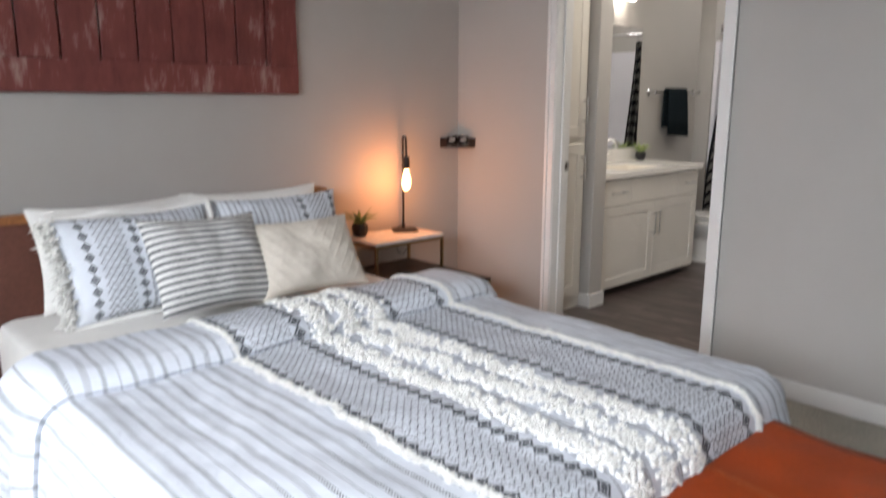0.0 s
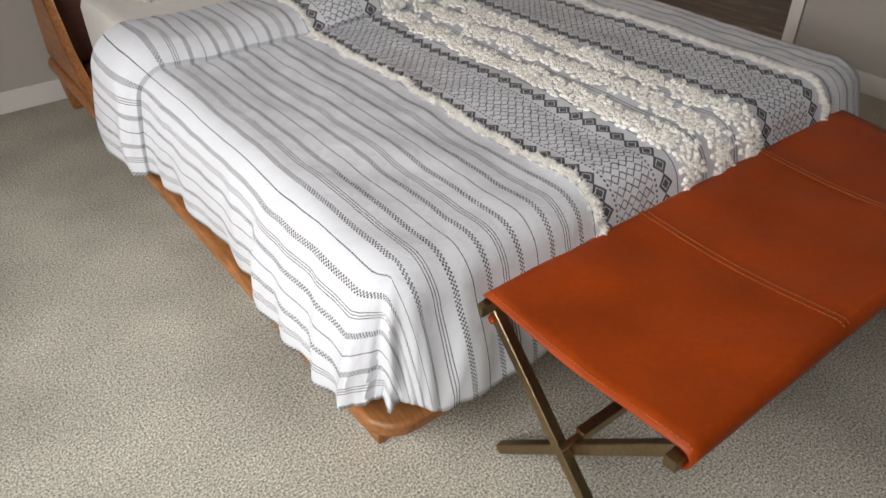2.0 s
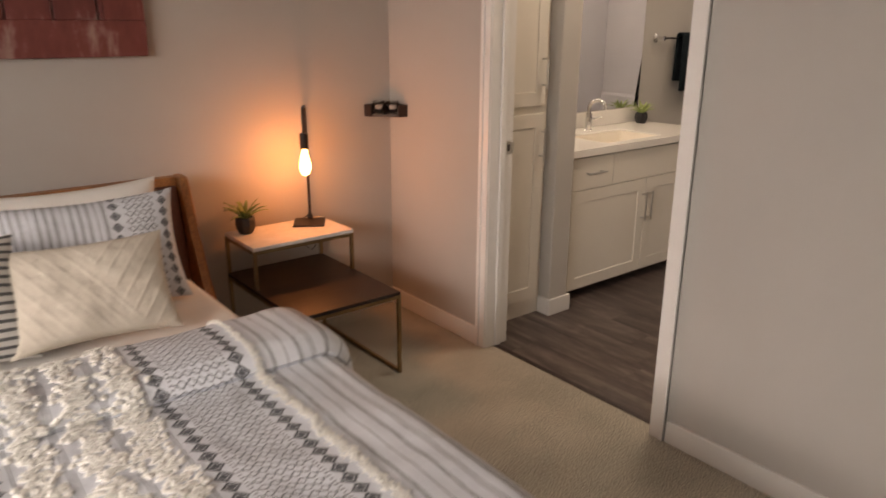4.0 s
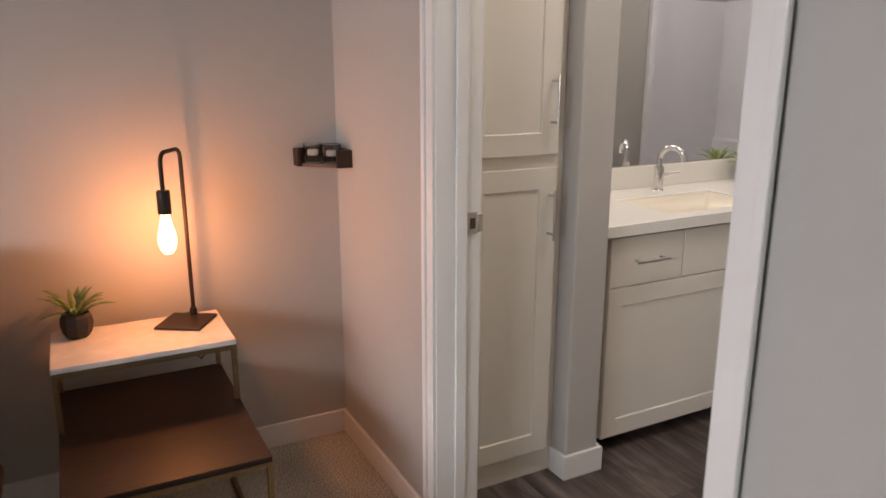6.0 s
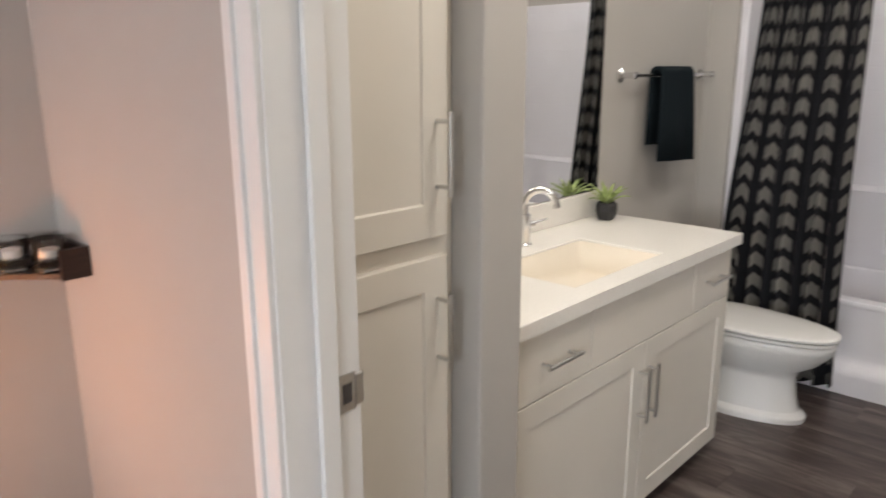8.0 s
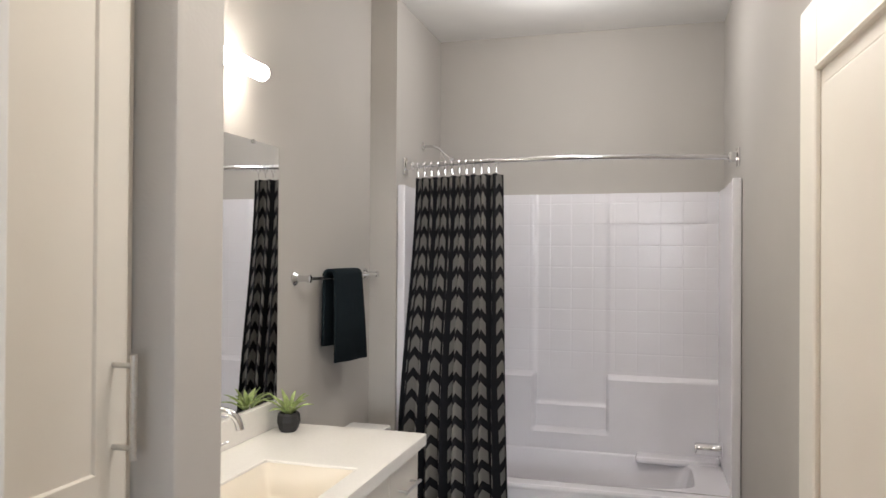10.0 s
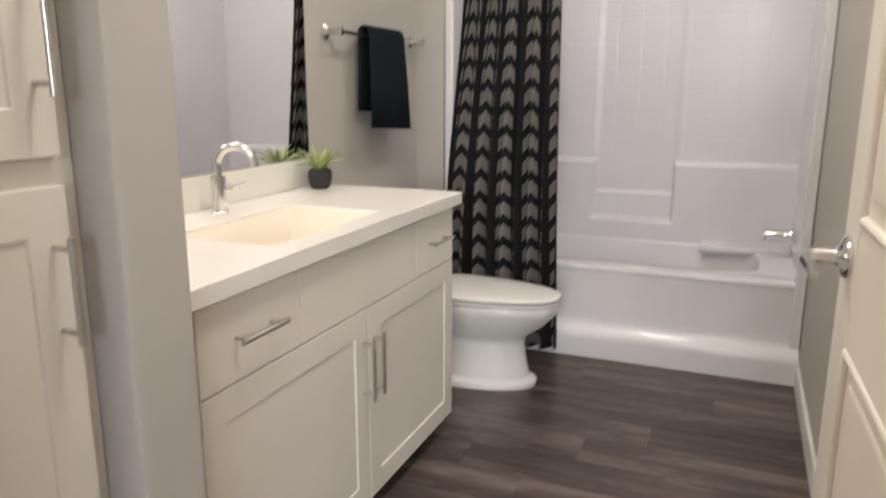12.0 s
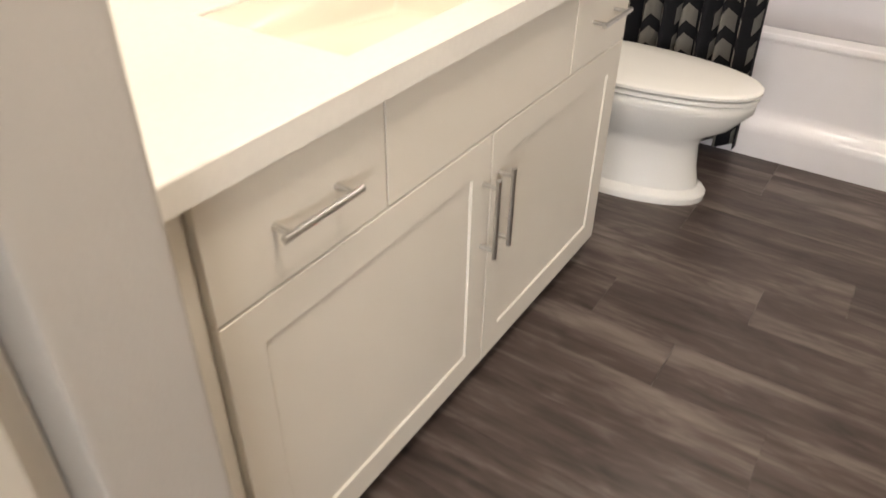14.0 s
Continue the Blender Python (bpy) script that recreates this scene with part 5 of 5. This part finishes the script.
def pillows():
    for x, s in ((1.875, 1), (2.50, 4)):
        pillow("bed_pillow", "plain white pillow leaning against the headboard", pose(x, 3.985, 0.568, -17, 0, 2 if s == 1 else -2), 0.70, 0.43, 0.17, SHEET, "white bed pillows", seed=s)
    a = pillow("pillow_sham", "white woven sham with diamond band and fringed edge", pose(1.88, 3.735, 0.572, -24, 0, 4), 0.64, 0.42, 0.17, SHAM_W, "woven shams", seed=2)
    c = pillow("pillow_sham", "white striped sham with a diamond lattice band", pose(2.525, 3.80, 0.572, -22, 0, -3), 0.66, 0.42, 0.17, SHAM_E, "woven shams", seed=3)
    border(a, 0.64, 0.42, 0.016)
    rng = random.Random(3)
    for p, s in ((a, -1),):
        roots = [((s * (0.335 + rng.gauss(0, 0.012)) * (1 - 0.05 * (1 - (2 * k / 119 - 1) ** 2)), rng.gauss(-0.005, 0.012), 0.01 + 0.40 * k / 119), (s, -0.3, 0)) for k in range(120)]
        strands("fringe", roots, 0.03, 0.0026, 9, 0.6, WOOL, p, "shaggy white fringe")
    pillow("striped_cushion", "black and cream striped square cushion", pose(2.04, 3.485, 0.60, -30, 3, 6), 0.51, 0.40, 0.15, TICKING, seed=5)
    pillow("pleated_cushion", "cream cotton cushion with diagonal pleats", pose(2.455, 3.475, 0.60, -34, 0, -5), 0.50, 0.345, 0.15, CREAM, pleats=True, n=90, seed=6)


def bench():
    x0, x1, y0, y1, z = 1.497, 2.862, 1.262, 1.728, 0.462
    b = thing("leather_bench", "tan leather sling bench with crossed brass legs", "bench", pose((x0 + x1) / 2, 1.495, 0))
    cx, cy = (x0 + x1) / 2, 1.495
    N, prof = 40, []
    for k in range(7):
        a = radians(-60 + k * 25)
        prof.append((y0 - cy + 0.001 - 0.021 * math.cos(a), z - 0.004 + 0.021 * math.sin(a)))
    M = 16
    for k in range(1, M):
        t = k / M
        prof.append((y0 - cy + 0.005 + (y1 - y0 - 0.01) * t, z + 0.017 - 0.014 * math.sin(math.pi * t)))
    for k in range(7):
        a = radians(90 - k * 25)
        prof.append((y1 - cy - 0.001 + 0.021 * math.cos(a), z - 0.004 + 0.021 * math.sin(a)))
    prof = [(y0 - cy + 0.02, z - 0.040)] + prof + [(y1 - cy - 0.02, z - 0.040)]
    bm = bmesh.new()
    sheet(bm, N, len(prof) - 1, lambda i, j: (x0 - cx + (x1 - x0) * i / N, prof[j][0], prof[j][1] + 0.0015 * math.sin(i * 0.9 + j * 0.7)))
    seat = thicken(part("sling_seat", bm, TAN, b), 0.0045, 1)
    for x in (x0 + 0.478, x0 + 0.955):
        bm = bmesh.new()
        sheet(bm, 2, len(prof) - 3, lambda i, j: (x - cx - 0.013 + 0.013 * i, prof[j + 1][0], prof[j + 1][1] + 0.0062 + (0.0012 if i == 1 else 0)))
        part("seam", bm, TAN, b)
    bm = bmesh.new()
    for x in (x0 + 0.012, x0 + 0.470, x0 + 0.486, x0 + 0.947, x0 + 0.963, x1 - 0.012):
        pts = [(x - cx, y, zz + (0.0085 if 0.2 < (x - x0) < 1.2 else 0.0055)) for y, zz in prof[5:-5]]
        for p, q in zip(pts, pts[1:]):
            p, q = Vector(p), Vector(q)
            k = max(1, int((q - p).length / 0.009))
            for n in range(k):
                tube(bm, [p.lerp(q, (n + 0.1) / k), p.lerp(q, (n + 0.75) / k)], 0.0007, 4)
    st = part("stitching", bm, THREAD, b, "pale stitch lines")
    st["kind"] = "stuff"
    for y in (y0, y1):
        part("rail", boxes((x0 - cx - 0.022, x1 - cx + 0.022, y - cy - 0.0125, y - cy + 0.0125, z - 0.018, z + 0.007), bevel=0.002), BRASS, b)
    for x in (x0 + 0.035, x1 - 0.035):
        for k, (ya, yb) in enumerate(((y1, y0 + 0.045), (y0, y1 - 0.02))):
            bm = bmesh.new()
            bar(bm, (x - cx + (0.013 if k else -0.013), ya - cy, z - 0.019), (x - cx + (0.013 if k else -0.013), yb - cy, 0.004), 0.025, 0.025)
            part("leg", bm, BRASS, b)
        part("pivot", tube(bmesh.new(), [(x - cx - 0.032, 0.005, 0.235), (x - cx + 0.032, 0.005, 0.235)], 0.008, 12), BRASS, b)
    part("stretcher", boxes((x0 + 0.062 - cx, x1 - 0.062 - cx, -0.007, 0.018, 0.222, 0.247), bevel=0.002), BRASS, b)


def nightstand():
    x0, x1, yf, ym, yb = 3.235, 3.752, 3.69, 4.085, 4.410
    n = thing("nightstand", "two-tier nightstand, marble over dark wood, slim brass frame", "nightstand", pose(3.49, 4.03, 0))
    off = Matrix.Translation((-3.49, -4.03, 0))

    def add(name, bm, mat, label=""):
        bmesh.ops.transform(bm, matrix=off, verts=bm.verts)
        return part(name, bm, mat, n, label)

    add("marble_top", boxes((x0, x1, ym, yb, 0.590, 0.608), bevel=0.003), MARBLE, "white marble slab")
    add("wood_shelf", boxes((x0, x1, yf, yb, 0.388, 0.405), bevel=0.003), DARKWOOD, "dark wood lower tier")
    w = 0.016
    for x in (x0, x1 - w):
        add("leg", boxes((x, x + w, yf, yf + w, 0.0, 0.3875), bevel=0.0015), BRASS)
        add("leg", boxes((x, x + w, yb - w, yb, 0.0, 0.3875), bevel=0.0015), BRASS)
        add("upright", boxes((x, x + w, ym, ym + w, 0.4055, 0.5895), bevel=0.0015), BRASS)
        add("upright", boxes((x, x + w, yb - w, yb, 0.4055, 0.5895), bevel=0.0015), BRASS)
        add("floor_rail", boxes((x, x + w, yf + w + 0.0003, yb - w - 0.0003, 0.0, w), bevel=0.0015), BRASS)
        add("side_rail", boxes((x, x + w, yf + w + 0.0003, yb - w - 0.0003, 0.3715, 0.3875), bevel=0.0015), BRASS)
        add("side_rail", boxes((x, x + w, ym + w + 0.0003, yb - w - 0.0003, 0.5735, 0.5895), bevel=0.0015), BRASS)
    for y, z in ((yf, 0.3715), (yb - w, 0.3715), (ym, 0.5735), (yb - w, 0.5735)):
        add("cross_rail", boxes((x0 + w + 0.0003, x1 - w - 0.0003, y, y + w, z, z + w), bevel=0.0015), BRASS)


def desk_lamp():
    """Bent-arm lamp with a bare filament bulb."""
    l = thing("table_lamp", "dark bronze table lamp with a lit filament bulb", "lamp", pose(3.637, 4.312, 0.6085, 0, 0, -32))
    part("base", boxes((-0.076, 0.076, -0.076, 0.076, 0, 0.008), bevel=0.002), BRONZE, l)
    part("collar", lathe(bmesh.new(), [(0, 0.008), (0.012, 0.008), (0.012, 0.03), (0.009, 0.034), (0, 0.034)], 16, centre=(0.0, 0.062)), BRONZE, l)
    top, r = 0.572, 0.032
    pts = [(0, 0.062, 0.03), (0, 0.062, top - r)]
    pts += [(0, 0.062 - r + r * math.cos(a), top - r + r * math.sin(a)) for a in np.linspace(0.2, math.pi / 2, 6)]
    pts += [(0, -0.078 + r - r * math.sin(a), top - r + r * math.cos(a)) for a in np.linspace(0, math.pi / 2, 6)]
    pts += [(0, -0.078, 0.45)]
    part("arm", tube(bmesh.new(), pts, 0.0068, 14), BRONZE, l)
    c = (0.0, -0.078)
    part("socket", lathe(bmesh.new(), [(0, 0.458), (0.018, 0.458), (0.0205, 0.454), (0.0205, 0.388), (0.019, 0.384), (0, 0.384)], 24, centre=c), BRONZE, l)
    bulb = part("bulb", lathe(bmesh.new(), [(0.013, 0.384), (0.014, 0.374), (0.018, 0.352), (0.025, 0.324), (0.028, 0.302), (0.026, 0.284), (0.019, 0.266), (0.009, 0.257), (0, 0.255)], 28, centre=c), FILAMENT, l, "glowing amber filament bulb")
    bulb.visible_shadow = False
    cord = tube(bmesh.new(), [(0.006, 0.068, 0.014), (-0.004, 0.085, 0.020), (-0.022, 0.100, 0.010), (-0.045, 0.110, -0.006), (-0.046, 0.110, -0.10), (-0.030, 0.105, -0.155), (0.0, 0.095, -0.168), (0.02, 0.090, -0.14)], 0.0025, 8)
    part("cord", cord, BRONZE, l)


def candle_shelf():
    s = thing("candle_shelf", "dark wooden corner shelf holding two glass tealight cups", "wall shelf", pose(WX, NY, 1.09))
    bm = bmesh.new()
    plan = [(-0.164, -0.001), (-0.001, -0.001), (-0.001, -0.164), (-0.040, -0.162), (-0.162, -0.040)]
    lo = [bm.verts.new((x, y, 0.0)) for x, y in plan]
    hi = [bm.verts.new((x, y, 0.012)) for x, y in plan]
    bm.faces.new(list(reversed(lo))), bm.faces.new(hi)
    for k in range(5):
        bm.faces.new((lo[k], lo[(k + 1) % 5], hi[(k + 1) % 5], hi[k]))
    part("shelf_board", bm, DARKWOOD, s)
    bm = boxes((-0.166, -0.154, -0.058, -0.0012, 0.0, 0.062), (-0.058, -0.0012, -0.166, -0.154, 0.0, 0.062), (-0.1535, -0.0012, -0.012, -0.0012, 0.0125, 0.062), (-0.012, -0.0012, -0.1535, -0.0125, 0.0125, 0.062), bevel=0.002)
    part("side_board", bm, DARKWOOD, s)
    for k, (x, y) in enumerate(((-0.110, -0.058), (-0.058, -0.110))):
        g = thing("tealight_cup", "round clear glass tealight cup on the corner shelf", "candle holder", pose(WX + x, NY + y, 1.1025, 0, 0, 45), group="tealight cups")
        bm = lathe(bmesh.new(), [(0, 0), (0.029, 0), (0.0315, 0.003), (0.033, 0.066), (0.032, 0.068), (0.0305, 0.066), (0.028, 0.026), (0, 0.026)], 28)
        part("glass", bm, GLASS, g)
        part("tealight", lathe(bmesh.new(), [(0, 0.0285), (0.019, 0.0285), (0.0195, 0.044), (0.017, 0.045), (0, 0.043)], 20), WAX, g, "white wax tealight")


def barn_panel():
    x0, x1, z0, z1, y = 1.31, 2.985, 1.425, 2.28, NY
    a = thing("barn_door_panel", "weathered red barn-board panel hung above the bed", "wall art", pose((x0 + x1) / 2, y, z0))
    off = Matrix.Translation((-(x0 + x1) / 2, -y, -z0))
    rng = random.Random(8)

    def board(name, dims):
        bm = bmesh.new()
        box(bm, *dims, bevel=0.004, segs=2)
        bmesh.ops.subdivide_edges(bm, edges=[e for e in bm.edges if e.calc_length() > 0.2], cuts=7)
        for v in bm.verts:
            v.co += Vector((rng.gauss(0, 0.0012), rng.gauss(0, 0.0008), rng.gauss(0, 0.0014)))
        bmesh.ops.transform(bm, matrix=off, verts=bm.verts)
        part(name, bm, BARNRED, a)

    n = 10
    w = (x1 - x0 - 0.02) / n
    for k in range(n):
        board("board", (x0 + 0.01 + k * w + 0.0035, x0 + 0.01 + (k + 1) * w - 0.0035, y - 0.026, y - 0.004, z0 + 0.02, z1 - 0.02))
    board("rail", (x0, x1, y - 0.049, y - 0.0265, z0, z0 + 0.142))
    board("rail", (x0, x1, y - 0.049, y - 0.0265, z1 - 0.142, z1))
    board("stile", (x1 - 0.16, x1 - 0.002, y - 0.048, y - 0.0265, z0 + 0.1425, z1 - 0.1425))
    board("stile", (x0 + 0.002, x0 + 0.16, y - 0.048, y - 0.0265, z0 + 0.1425, z1 - 0.1425))


BED_X = 2.15
bed()
quilt()
pillows()
bench()
nightstand()
desk_lamp()
agave("potted_agave", pose(3.315, 4.338, 0.6085, 0, 0, 70), "small dusky agave in a black pot on the nightstand", 1.22, 9)
candle_shelf()
barn_panel()


# ---- vinyl planks, last ----
def planks():
    """Staggered planks running across the bathroom, each a piece of the floor."""
    floor = bpy.data.objects["floor_bathroom"]
    w, ln = 0.178, 1.22
    meshes = {}
    rng = random.Random(21)
    x = WX + 0.078
    while x < 7.40:
        x1 = min(x + w, 7.44)
        y = BSY + 0.001 - rng.uniform(0.1, 1.1)
        while y < BNY - 0.02:
            a, b = max(y, BSY + 0.001), min(y + ln, BNY - 0.002)
            if b - a > 0.03:
                key = (round(x1 - x, 4), round(b - a, 4))
                if key not in meshes:
                    bm = boxes((0.0004, x1 - x - 0.0004, 0.0004, b - a - 0.0004, 0, 0.0048), bevel=0)
                    meshes[key] = finish("plank", bm, OAK, False)
                ob = new("plank", meshes[key])
                ob.location = (x, a, -0.0035)
                ob.parent = floor
            y += ln
        x += w


planks()
